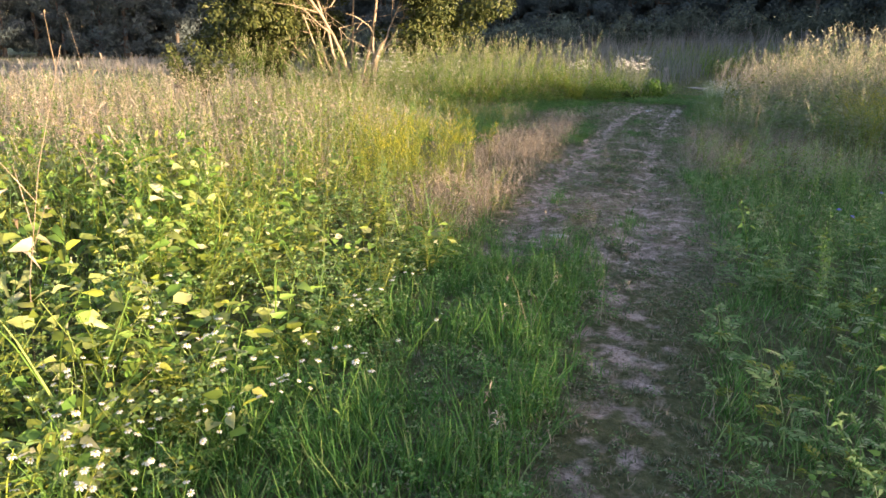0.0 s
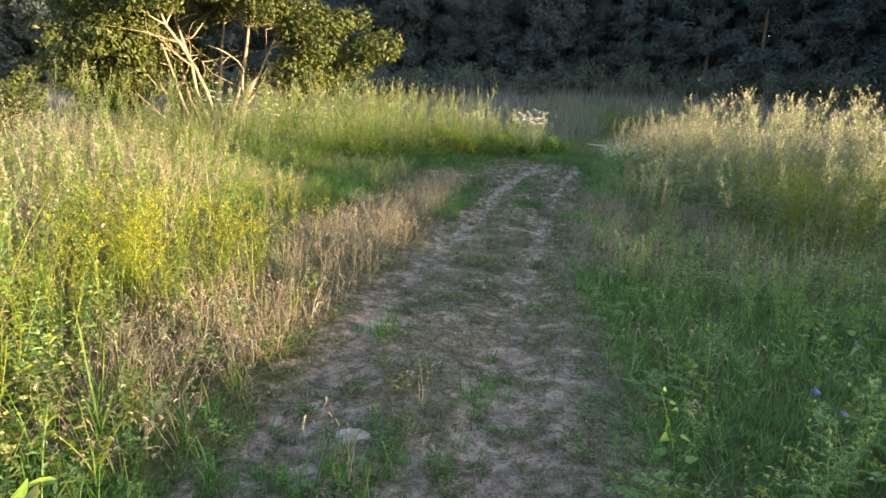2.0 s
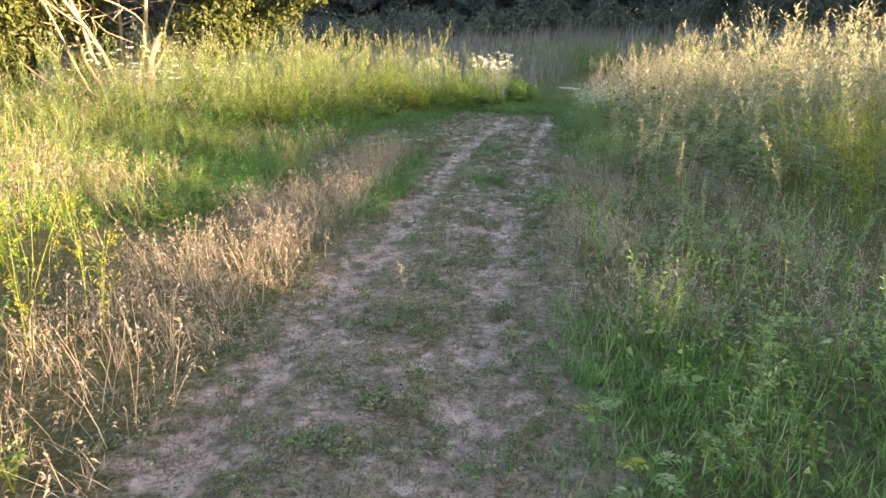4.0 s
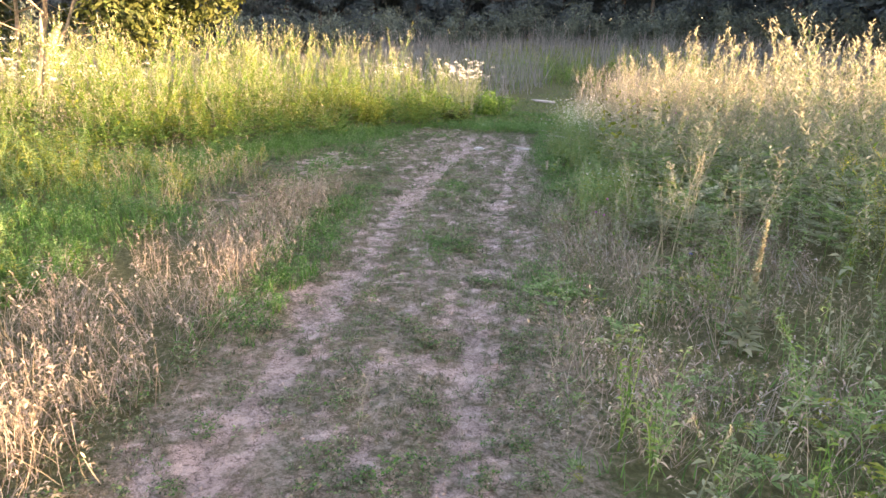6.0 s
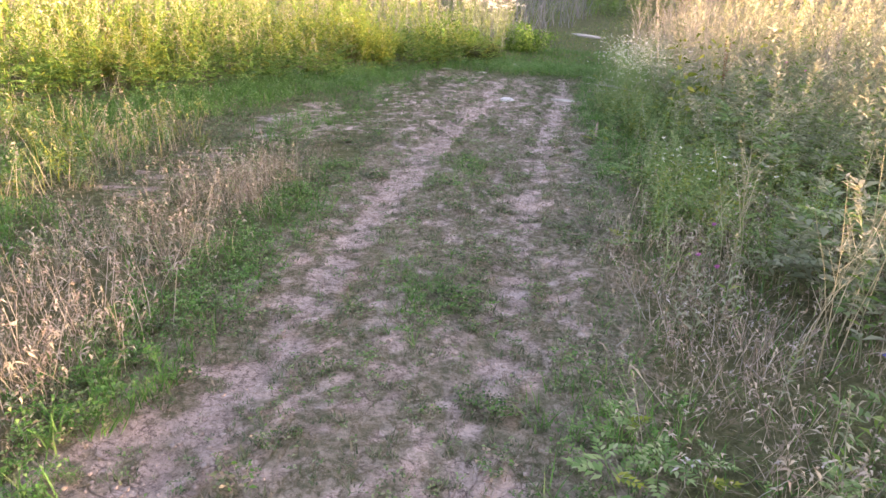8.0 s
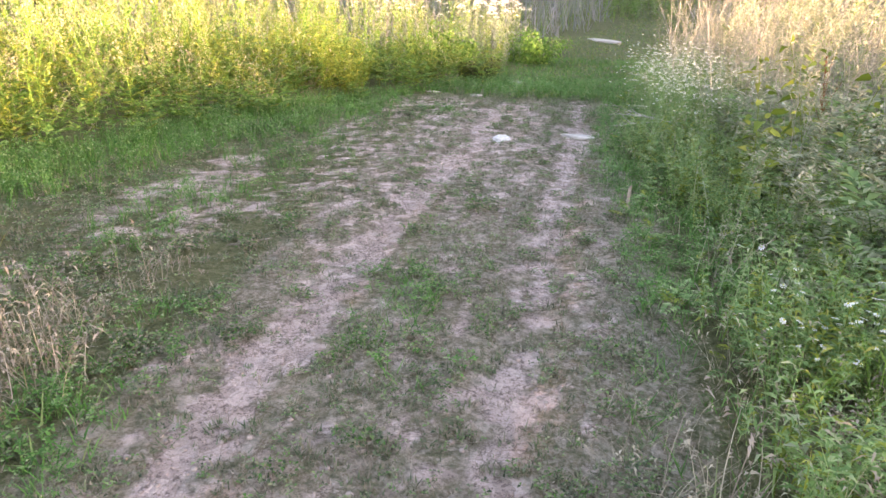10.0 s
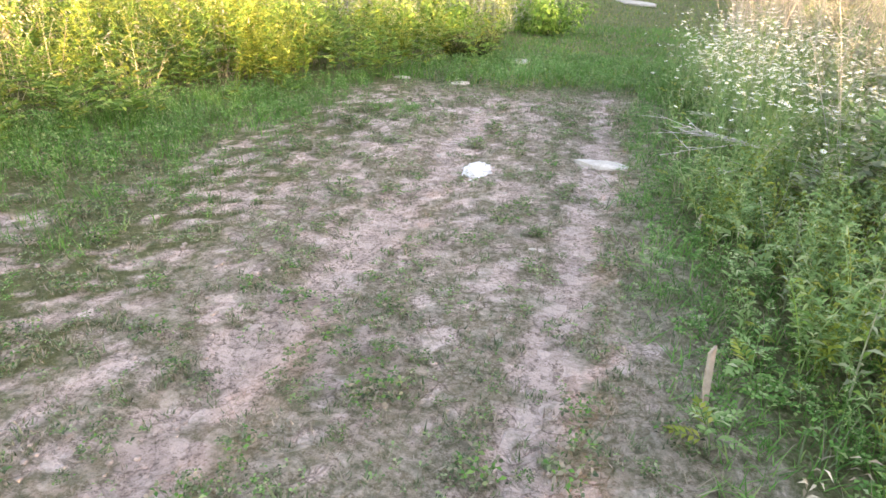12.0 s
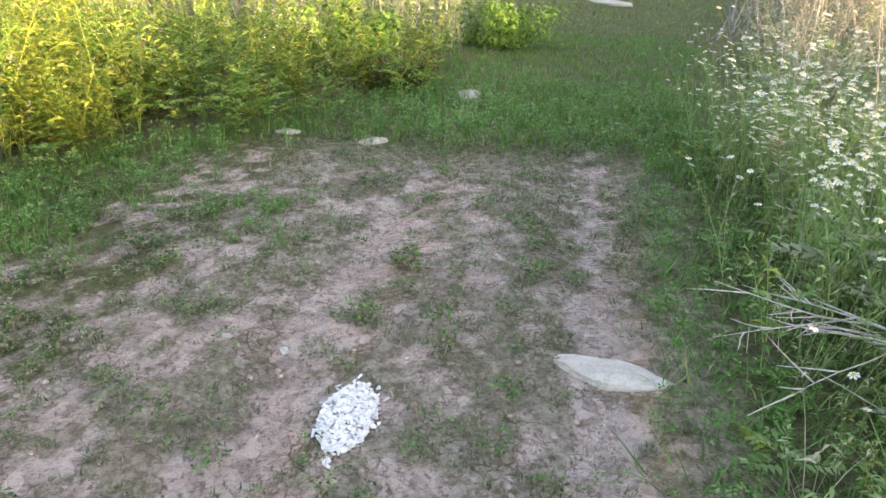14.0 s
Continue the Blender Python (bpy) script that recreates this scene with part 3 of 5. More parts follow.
def scatter(name, templates, mats, n, box, density, size=(0.75, 1.25), lean=0.12, label="", category="plants", tall=None, seed=1):
    """Sows n tries over box = (x0, x1, y0, y1), kept where density(x, y) beats chance, as ONE mesh of uncountable plants."""
    r = np.random.default_rng(seed)
    x, y = r.uniform(box[0], box[1], n), r.uniform(box[2], box[3], n)
    keep = r.random(n) < density(x, y)
    x, y = x[keep], y[keep]
    n = len(x)
    if not n:
        return None
    which = r.integers(0, len(templates), n)
    z, yaw = height(x, y), r.uniform(0, 6.283, n)
    s = r.uniform(size[0], size[1], n)
    sz = s * (tall(x, y) if tall else 1.0)
    lx, ly = r.normal(0, lean, n), r.normal(0, lean, n)
    vs, qs, ms, off = [], [], [], 0
    for k, t in enumerate(templates):
        v, q, m = t.arrays()
        i = np.where(which == k)[0]
        if not len(i):
            continue
        c, sn = np.cos(yaw[i])[:, None], np.sin(yaw[i])[:, None]
        X, Y, Z = v[None, :, 0] * s[i, None], v[None, :, 1] * s[i, None], v[None, :, 2] * sz[i, None]
        out = np.stack([X * c - Y * sn + Z * lx[i, None] + x[i, None], X * sn + Y * c + Z * ly[i, None] + y[i, None], Z + z[i, None]], -1)
        vs.append(out.reshape(-1, 3))
        qs.append((q[None] + (np.arange(len(i)) * len(v))[:, None, None] + off).reshape(-1, 4))
        ms.append(np.tile(m, len(i)))
        off += len(i) * len(v)
    ob = new(name, mesh_from(name, np.concatenate(vs), np.concatenate(qs), mats, np.concatenate(ms)))
    return tagged(ob, label, category, kind="stuff")


def part(name, bm, material, parent, label=""):
    me = bpy.data.meshes.new(name)
    bm.to_mesh(me)
    bm.free()
    me.materials.append(material)
    ob = new(name, me)
    ob.parent = parent
    if label:
        ob["label"] = label
    return ob


def child(name, me, parent, label=""):
    ob = new(name, me)
    ob.parent = parent
    if label:
        ob["label"] = label
    return ob


def empty_at(name, x, y, label, category, group=""):
    ob = new(name)
    ob.location = (x, y, float(height(x, y)))
    return tagged(ob, label, category, group)


# ---- ground ----


def ground():
    def axis(lo, hi, step, grow, reach):
        a = list(np.arange(lo, hi + 1e-6, step))
        d, p = step, a[-1]
        while p < reach:
            d *= grow
            p += d
            a.append(p)
        d, p, b = step, a[0], []
        while p > -reach:
            d *= grow
            p -= d
            b.append(p)
        return np.array(b[::-1] + a)

    xs, ys = axis(-2.6, 1.3, 0.045, 1.2, 1800.0), axis(0.0, 25.0, 0.055, 1.2, 1800.0)
    gx, gy = np.meshgrid(xs, ys)
    v = np.stack([gx.ravel(), gy.ravel(), height(gx, gy).ravel()], -1)
    nx, ny = len(xs), len(ys)
    i = (np.arange(ny - 1)[:, None] * nx + np.arange(nx - 1)[None]).ravel()
    me = mesh_from("ground", v, np.stack([i, i + 1, i + 1 + nx, i + nx], -1), [M_GROUND], smooth_shade=True)
    att = me.attributes.new("bare", "FLOAT", "POINT")
    on = smooth(edge_left(gy) - 0.1, edge_left(gy) + 0.2, gx) * smooth(edge_right(gy) + 0.55, edge_right(gy) + 0.1, gx) * smooth(2.0, 5.0, gy) * smooth(24.0, 23.0, gy)
    att.data.foreach_set("value", np.maximum(bareness(gx, gy), np.interp(gy, [10, 12, 14, 18], [0.43, 0.39, 0.38, 0.45]) * on).ravel().astype(np.float32))
    tagged(new("ground", me), "trodden pinkish clay track with cracks between grassy verges", "ground", kind="structure")


ground()

# ---- trees ----


def tube_path(vs, qs, pts, radii, sides=6):
    """Adds a bent tapering tube to the arrays vs, qs."""
    first = len(vs)
    for i, p in enumerate(pts):
        d = (pts[min(i + 1, len(pts) - 1)] - pts[max(i - 1, 0)]).normalized()
        u = d.orthogonal().normalized()
        w = d.cross(u)
        for j in range(sides):
            a = j * 2 * math.pi / sides
            vs.append(tuple(p + (u * math.cos(a) + w * math.sin(a)) * radii[i]))
    for i in range(len(pts) - 1):
        for j in range(sides):
            a, b = first + i * sides + j, first + i * sides + (j + 1) % sides
            qs.append((a, b, b + sides, a + sides))


def limb(r, start, way, length, bend=0.35, n=6, rise=0.15):
    pts, p, d = [Vector(start)], Vector(start), Vector(way).normalized()
    for _ in range(n):
        d = (d + Vector((r.uniform(-bend, bend), r.uniform(-bend, bend), r.uniform(-bend, bend) * 0.6 + rise))).normalized()
        p = p + d * length / n
        pts.append(p.copy())
    return pts


def leaf_cloud(centres, radii, count, size, seed, flat=0.8, shell=False):
    """Loose clumps of small leaves round the given centres."""
    r = np.random.default_rng(seed)
    c, rad = np.array([tuple(v) for v in centres]), np.array(radii)
    k = r.integers(0, len(c), count)
    d = r.normal(0, 1, (count, 3))
    d /= np.linalg.norm(d, axis=1)[:, None]
    rr = rad[k] * r.random(count) ** 0.45
    p = c[k] + d * rr[:, None] * np.array([1, 1, flat])
    a = r.normal(0, 1, (count, 3))
    a /= np.linalg.norm(a, axis=1)[:, None]
    if shell:      # leaves lie on the outside of their clump, facing outwards and up
        p = c[k] + d * (rad[k] * r.random(count) ** 0.2)[:, None] * np.array([1, 1, flat])
        face = d + np.array([0, 0, 0.5]) + r.normal(0, 0.45, (count, 3))
        a = np.cross(face, a)
        a /= np.linalg.norm(a, axis=1)[:, None] + 1e-9
        b = np.cross(a, face)
    else:
        b = np.cross(a, r.normal(0, 1, (count, 3)))
    b /= np.linalg.norm(b, axis=1)[:, None] + 1e-9
    s = (size * r.uniform(0.6, 1.35, count))[:, None]
    v = np.stack([p - a * s, p + b * s * 0.42 - a * s * 0.1, p + a * s, p - b * s * 0.42 - a * s * 0.1], 1).reshape(-1, 3)
    return v, np.arange(count * 4).reshape(-1, 4)


def spreading_tree(x, y):
    """The old many-stemmed tree with a broken stub, low wide crown."""
    r = random.Random(11)
    root = empty_at("tree", x, y, "many-stemmed old tree with pale bark and sunlit crown", "tree")
    stems = [(-1.5, 0.1, 0.9, 5.2, 0.065), (-1.0, 0.3, 1.3, 6.0, 0.07), (-0.6, -0.3, 1.6, 6.2, 0.075), (-0.2, 0.3, 1.6, 6.2, 0.06), (0.12, -0.2, 1.6, 6.4, 0.075), (0.45, 0.1, 1.5, 6.2, 0.08), (0.75, 0.35, 1.25, 5.6, 0.065), (-1.6, -0.5, 0.6, 4.6, 0.05), (0.95, -0.3, 1.1, 4.6, 0.055), (-1.2, -0.4, 1.0, 5.0, 0.055)]
    tips = []
    for k, (dx, dy, dz, ln, rad) in enumerate(stems):
        vs, qs = [], []
        base = Vector((dx * 0.42 - 0.35, dy * 0.5, -0.05))
        pts = limb(r, base, (dx, dy, dz), ln, 0.2, 8, 0.10)
        tube_path(vs, qs, pts, [rad * (1 - 0.085 * i) for i in range(9)], 8)
        for _ in range(7):
            i = r.randint(3, 7)
            d = Vector((r.uniform(-1, 1) + dx * 0.5, r.uniform(-1, 1), r.uniform(-0.1, 0.7)))
            bp = limb(r, pts[i], d, r.uniform(1.4, 2.9), 0.45, 5, 0.05)
            tube_path(vs, qs, bp, [rad * 0.42 * (1 - 0.17 * j) for j in range(6)], 5)
            tips += [bp[3], bp[4], bp[5]]
            for _ in range(2):
                tw = limb(r, bp[r.randint(2, 4)], (r.uniform(-1, 1), r.uniform(-1, 1), r.uniform(-0.6, 0.5)), r.uniform(0.7, 1.5), 0.5, 4, 0.0)
                tube_path(vs, qs, tw, [0.016 * (1 - 0.2 * j) for j in range(5)], 4)
                tips += [tw[2], tw[4]]
        tips.append(pts[-1])
        child("stem", mesh_from("stem", vs, qs, [M_BARK], smooth_shade=True), root)
    vs, qs = [], []
    pts = [Vector(p) for p in ((0.78, -0.5, -0.05), (0.85, -0.55, 0.7), (0.98, -0.6, 1.3), (1.25, -0.62, 1.85), (1.42, -0.62, 2.05))]
    tube_path(vs, qs, pts, [0.14, 0.13, 0.11, 0.07, 0.02], 8)
    tube_path(vs, qs, [Vector((0.98, -0.6, 1.3)), Vector((0.86, -0.6, 1.75)), Vector((0.9, -0.6, 2.25))], [0.08, 0.055, 0.02], 7)
    child("broken_stub", mesh_from("broken_stub", vs, qs, [M_BARK], smooth_shade=True), root, "bare broken stub of pale wood")
    low = [Vector((sx, sy, sz + 1.5)) for sx, sy, sz in ((4.6, 0.9, 1.7), (4.0, 1.3, 1.3), (5.2, 0.7, 1.9), (3.2, 1.6, 1.0), (-3.6, -0.9, 1.1), (-4.4, -0.2, 1.6), (-2.8, 0.5, 0.9), (-5.0, 0.2, 2.2), (3.6, 1.0, 2.6), (2.6, 1.6, 1.6), (-3.4, -1.2, 2.4), (2.4, 2.2, 0.8), (-2.0, 0.9, 0.8))]
    tips = [c for c in tips if not (abs(c.x) < 2.3 and c.z < 4.0 and c.y < 0.9)]
    cents = tips + low * 3
    rads = [r.uniform(0.4, 0.85) for _ in tips] + [r.uniform(0.5, 0.95) for _ in low * 3]
    v, q = leaf_cloud(cents, rads, 80000, 0.085, 3, 0.75, True)
    child("crown", mesh_from("crown", v, q, [M_TREELEAF]), root)


def wood_tree(seed, h, spread, leaves, low=0.15, size=0.42):
    """One tree of the wood: trunk, limbs, an uneven crown of leaf clumps."""
    r = random.Random(seed)
    root = new("wood_tree")
    vs, qs, tips = [], [], []
    pts = limb(r, (0, 0, -0.2), (0, 0, 1), h * 0.92, 0.08, 9, 0.3)
    tube_path(vs, qs, pts, [0.022 * h * (1 - 0.09 * i) for i in range(10)], 5)
    for _ in range(20):
        i = r.randint(1, 8)
        f = i / 9
        a = r.uniform(0, 6.28)
        ln = spread * (1.15 - 0.65 * f) * r.uniform(0.6, 1.15)
        bp = limb(r, pts[i], (math.cos(a), math.sin(a), r.uniform(0.1, 0.7)), ln, 0.3, 4, 0.08)
        tube_path(vs, qs, bp, [0.008 * h * (1 - 0.2 * j) for j in range(5)], 3)
        tips += [bp[2], bp[3], bp[4]]
    tips += [pts[-1], pts[-2], pts[-1] + Vector((0, 0, 0.4))]
    for _ in range(24):
        a, s = r.uniform(0, 6.28), spread * r.uniform(0.3, 0.8)
        tips.append(Vector((s * math.cos(a), s * math.sin(a), h * r.uniform(low * 0.6, 0.5))))
    child("trunk", mesh_from("trunk", vs, qs, [M_BARKDARK], smooth_shade=True), root)
    v, q = leaf_cloud(tips, [r.uniform(0.09, 0.19) * spread + 0.35 for _ in tips], leaves, size, seed + 5, 0.8, size < 0.4)
    v[:, 2] = np.maximum(v[:, 2], 0.15)
    child("crown", mesh_from("crown", v, q, [M_WOODLEAF_HAZY]), root)
    return root


def shrub(name, x, y, h, wide, leaves, size, mat, seed, label, category="shrub", group=""):
    r = random.Random(seed)
    root = empty_at(name, x, y, label, category, group)
    tips = []
    for _ in range(7):
        vs, qs = [], []
        a = r.uniform(0, 6.28)
        pts = limb(r, (r.uniform(-0.05, 0.05) * wide, r.uniform(-0.05, 0.05) * wide, -0.03), (math.cos(a) * wide * 0.5, math.sin(a) * wide * 0.5, h * r.uniform(0.5, 0.95)), h * r.uniform(0.75, 1.0), 0.18, 5, 0.05)
        tube_path(vs, qs, pts, [0.012 * h * (1 - 0.17 * j) + 0.002 for j in range(6)], 4)
        tips += pts[1:]
        child("stem", mesh_from("stem", vs, qs, [M_BARKDARK]), root)
    v, q = leaf_cloud(tips, [r.uniform(0.12, 0.24) * wide for _ in tips], leaves, size, seed, 0.8, True)
    v[:, 2] = np.maximum(v[:, 2], 0.02)
    child("foliage", mesh_from("foliage", v, q, [mat]), root)
    return root


spreading_tree(-11.55, 23.2)

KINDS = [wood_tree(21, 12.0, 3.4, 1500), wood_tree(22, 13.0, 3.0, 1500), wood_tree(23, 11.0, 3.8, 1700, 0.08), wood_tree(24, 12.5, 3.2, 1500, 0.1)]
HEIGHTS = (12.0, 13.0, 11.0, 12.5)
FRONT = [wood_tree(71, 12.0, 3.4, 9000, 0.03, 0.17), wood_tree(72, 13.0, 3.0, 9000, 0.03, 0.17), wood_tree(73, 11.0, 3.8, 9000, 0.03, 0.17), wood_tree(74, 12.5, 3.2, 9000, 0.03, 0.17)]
wr = random.Random(5)
used = set()


def plant_tree(x, y, h, label, group, broad=1.05, kinds=KINDS):
    k = wr.randrange(4)
    s = h / HEIGHTS[k]
    m = Matrix.Translation((x, y, float(height(x, y)))) @ Matrix.Rotation(wr.uniform(0, 6.28), 4, "Z")
    if kinds[k].name not in used:
        used.add(kinds[k].name)
        t = kinds[k]
        t.matrix_basis = m @ Matrix.Diagonal((s * broad, s * broad, s, 1))
        tagged(t, label, "tree", group)
    else:
        t = copy_thing(kinds[k], m)
        t.scale = (s * broad, s * broad, s)
        tagged(t, label, "tree", group)


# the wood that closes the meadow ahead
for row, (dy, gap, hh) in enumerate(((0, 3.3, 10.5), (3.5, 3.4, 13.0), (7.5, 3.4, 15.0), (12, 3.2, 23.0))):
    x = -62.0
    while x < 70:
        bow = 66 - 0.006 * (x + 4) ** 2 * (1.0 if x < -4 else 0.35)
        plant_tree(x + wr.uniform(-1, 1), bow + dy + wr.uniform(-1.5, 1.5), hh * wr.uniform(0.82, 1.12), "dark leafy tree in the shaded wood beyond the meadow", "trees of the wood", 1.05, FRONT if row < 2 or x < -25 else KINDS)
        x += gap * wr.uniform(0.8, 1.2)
# row added beside the meadow, sized to shade the track from the low sun
TAN = math.tan(SUN_EL)
for row, x in enumerate((31.0, 34.0, 37.5)):
    y, wr = -34.0 + row, random.Random(15 + row)
    while y < 68:
        foot = y + (x + 1.8) * math.tan(SUN_AZ - math.pi / 2)
        reach = float(np.interp(foot, [-34, 0.5, 2, 5, 8, 10, 11.5, 14.5, 16, 19, 22, 26, 28, 34], [-2.75, -2.75, -2.95, -3.0, -3.1, -3.3, -3.6, -3.7, -4.2, -4.2, -3.7, -3.2, -1.4, -3.0]))
        tall = (x - reach) * TAN / math.cos(SUN_AZ - math.pi / 2) * 1.038
        # taller added trees keep the wood dark; a low gap lets sun through
        if foot > 34:
            tall = 2.8 if 41 < foot < 46.5 else 17.0
        plant_tree(x + wr.uniform(-0.5, 0.5), y, tall * wr.uniform(0.97, 1.03), "leafy tree in the row added to shade the track", "trees beside the meadow", 1.9 if foot <= 34 else 1.05)
        y += 2.3 * wr.uniform(0.85, 1.15)
# trees behind the walker and to the far left
for x, y in ((-24, -28), (-17, -31), (-10, -30), (-3, -32), (4, -30), (11, -31), (18, -29), (25, -28), (-38, -14), (-40, -4), (-42, 6), (-34, -22)):
    plant_tree(x + wr.uniform(-1, 1), y, wr.uniform(9, 12), "dark leafy tree at the edge of the meadow", "trees round the meadow")
for x, y, s in ((-7.5, 60, 3.0), (-4.0, 61, 2.4), (-12, 58, 2.6), (17.5, 61, 2.6), (23.5, 60, 3.0), (27, 58, 2.4), (9, 62, 2.0), (-19, 55, 2.6), (1, 63, 2.6), (4.5, 62.5, 3.0), (13, 62, 2.8), (20.5, 62, 2.4), (31, 57, 3), (36, 55, 3), (-24, 56, 3), (-28, 53, 3), (-15.5, 59, 2.6), (-0.8, 62, 2.2), (-33, 50, 3), (41, 54, 3)):
    shrub("bush", x, y, s * 1.25, s * 2.0, 3400, 0.12, M_BUSH, int(x * 7 + 500), "rounded grey-green bush at the foot of the wood", "bush", "bushes before the wood")

# ---- plants ----


def track_density(x, y):
    on = np.maximum(inside(x, edge_left(y) - 0.1, edge_right(y) + 0.1), inside(x, -4.2, -1.6, 0.3) * smooth(side_edge(y), side_edge(y) + 0.6, x) * inside(y, 13.5, 23, 0.5)) * smooth(26, 24, y)
    return on * np.clip(1.0 - 0.95 * bareness(x, y), 0.14, 1) * np.interp(y, [2, 4, 9, 11, 15.5, 17.5], [1.0, 0.7, 0.7, 1.0, 1.0, 0.75]) * (0.12 + 0.88 * smooth(0.44, 0.58, fbm(x, y, 0.10, 2))) * (1 - blob(x, y, 0.45, 20.75, 0.34, 0.18)) * (1 - blob(x, y, -0.44, 20.4, 0.16, 0.22))


TURF = [t_tuft(s, 14, 0.036, 0.0075, 0.024, 0.4) for s in range(8)]
scatter("track_turf", TURF, [M_TURF], 54000, (-4.2, 1.3, -1.5, 25), track_density, (0.6, 1.35), 0.1, "short worn grass on the clay track", "grass", seed=1)
scatter("dead_turf", [t_tuft(s + 15, 9, 0.034, 0.007, 0.026, 0.5, 1, (0, 0, 1)) for s in range(8)], [M_DRYRED, M_TURF], 20000, (-4.0, 1.2, 2.5, 24), lambda x, y: track_density(x + 0.21, y + 0.17) * (0.35 + 0.65 * smooth(0.42, 0.58, fbm(x - 2, y, 0.5, 2))), (0.6, 1.3), 0.1, "short brown withered grass on the clay track", "grass", seed=68)
scatter("track_herbs", [t_clover(s, 0.032, 8, 0.0155, (0, 0, 1)) for s in range(6)], [M_TURF, M_FERN], 19000, (-4.2, 1.3, 0, 25), track_density, (0.6, 1.4), 0.1, "low creeping weeds on the clay track", "weeds", seed=2)

scatter("track_rosettes", [t_clover(s + 600, 0.05, 26, 0.017, (0, 0, 0, 1), 1.2) for s in range(6)], [M_TURF, M_GRASS], 4800, (-4.0, 0.9, 3, 23.6), lambda x, y: inside(x, np.where(inside(y, 15, 22) > 0.5, np.maximum(-4, side_edge(y)), edge_left(y)), edge_right(y)) * (0.13 + 0.87 * smooth(0.53, 0.64, fbm(x + 15, y, 0.4, 2))) * (1 - 0.85 * smooth(0.4, 0.75, bareness(x, y))) * (1 - np.exp(-(((x + 0.44) / 0.3) ** 2 + ((y - 20.3) / 0.5) ** 2))), (0.4, 1.4), 0.12, "dark green leafy clumps growing on the clay track", "weeds", seed=43)


def lush_density(x, y):
    early = inside(x, -2.3, -0.62, 0.2) * smooth(5.4, 3.2, y)
    mid = inside(x, -0.95, -0.62, 0.1) * smooth(4, 2, y)
    patch = inside(x, -2.05, -1.55, 0.12) * inside(y, 11.2, 15.6, 0.8)
    side = smooth(side_edge(y) - 0.3, side_edge(y) + 0.1, x) * smooth(-1.75, -2.3, x) * np.where(x < -3.2, inside(y, 10.6, 25, 0.5), inside(y, 13.2, 25, 0.4))
    crown = blob(x, y, -0.62, 13.6, 0.26, 0.5) + blob(x, y, -0.66, 16.2, 0.2, 0.6) + blob(x, y, -1.34, 6.3, 0.14, 0.28) + blob(x, y, -0.45, 5.4, 0.12, 0.4) + blob(x, y, 0.35, 12.4, 0.3, 0.4) + 0.7 * blob(x, y, -1.35, 21.9, 0.28, 0.4)
    far_from_bank = smooth(1.0, 1.7, x - side_edge(y)) * inside(y, 14, 22.5, 0.4)
    end = inside(x, edge_left(y) - 0.4, edge_right(y) + 0.5, 0.2) * smooth(23.2, 24.0, y)
    rim = inside(x, edge_right(y) + 0.02, edge_right(y) + 0.9, 0.1) * inside(y, 16.3, 24, 0.5)
    dry = inside(x, -3.3, -1.9, 0.25) * inside(y, 9, 16.3, 0.6)
    return np.clip(np.maximum.reduce([early, mid, patch, side * (1 - 0.85 * dry) * (1 - far_from_bank * (0.95 - 0.6 * smooth(0.52, 0.62, fbm(x + 30, y, 0.55, 2)))), crown, end, 0.9 * rim]), 0, 1) * (0.65 + 0.35 * smooth(0.3, 0.55, fbm(x, y, 0.6, 2))) * (1 - 0.8 * smooth(0.5, 0.8, bareness(x, y)))


scatter("lush_grass", [t_tuft(s + 20, 9, 0.12, 0.006, 0.04, 0.6, 2) for s in range(6)], [M_GRASS], 52000, (-9, 2.5, -1.5, 30), lush_density, (0.5, 1.25), 0.12, "lush green grass along the track", "grass", tall=lambda x, y: np.where(y > 23, np.interp(y, [23, 24.5, 26], [1.3, 1.2, 0.7]), np.where(y > 13, np.clip(0.8 + 0.5 * (-1.8 - x), 0.7, 1.7), 1.15)), seed=3)
scatter("clover", [t_clover(s, 0.10, 12, 0.019, (0, 0, 0, 1)) for s in range(6)], [M_GRASS, M_FERN], 20000, (-7, 1.5, -1.5, 26), lush_density, (0.6, 1.3), 0.12, "low green clover and vetch along the track", "clover", tall=lambda x, y: np.where(y > 23, np.interp(y, [23, 24.5, 26], [1.5, 1.3, 0.6]), np.where(y > 13, np.clip(0.8 + 0.55 * (-1.8 - x), 0.7, 1.9), 1.1)), seed=4)
scatter("verge_grass", [t_tuft(s + 30, 12, 0.17, 0.006, 0.05, 0.45, 2, (0, 0, 0, 1)) for s in range(6)], [M_GRASS, M_HERB], 3600, (-2.3, -0.45, -1.5, 5.2), lambda x, y: inside(x, -2.2, -0.7, 0.2) * (0.12 + 0.88 * smooth(0.4, 0.6, fbm(x, y, 0.45, 3))) * smooth(5.2, 3.0, y) * (1 - 0.8 * smooth(0.4, 0.7, bareness(x, y))), (0.4, 1.35), 0.2, "ankle-high green grass in the shade of the verge", "grass", seed=34)
scatter("lane_grass", [t_tuft(s + 40, 10, 0.10, 0.008, 0.07, 0.8, 2, (0, 1, 2, 2)) for s in range(5)], [M_GRASS, M_HERBY, M_TURF], 13000, (-2, 9, 23.5, 46), lambda x, y: inside(x, edge_left(y), edge_right(y) + 0.3, 0.3), (0.7, 1.3), 0.1, "short mown grass in the lane", "grass", tall=lambda x, y: 1.0 + 0.4 * smooth(27, 24.5, y), seed=5)


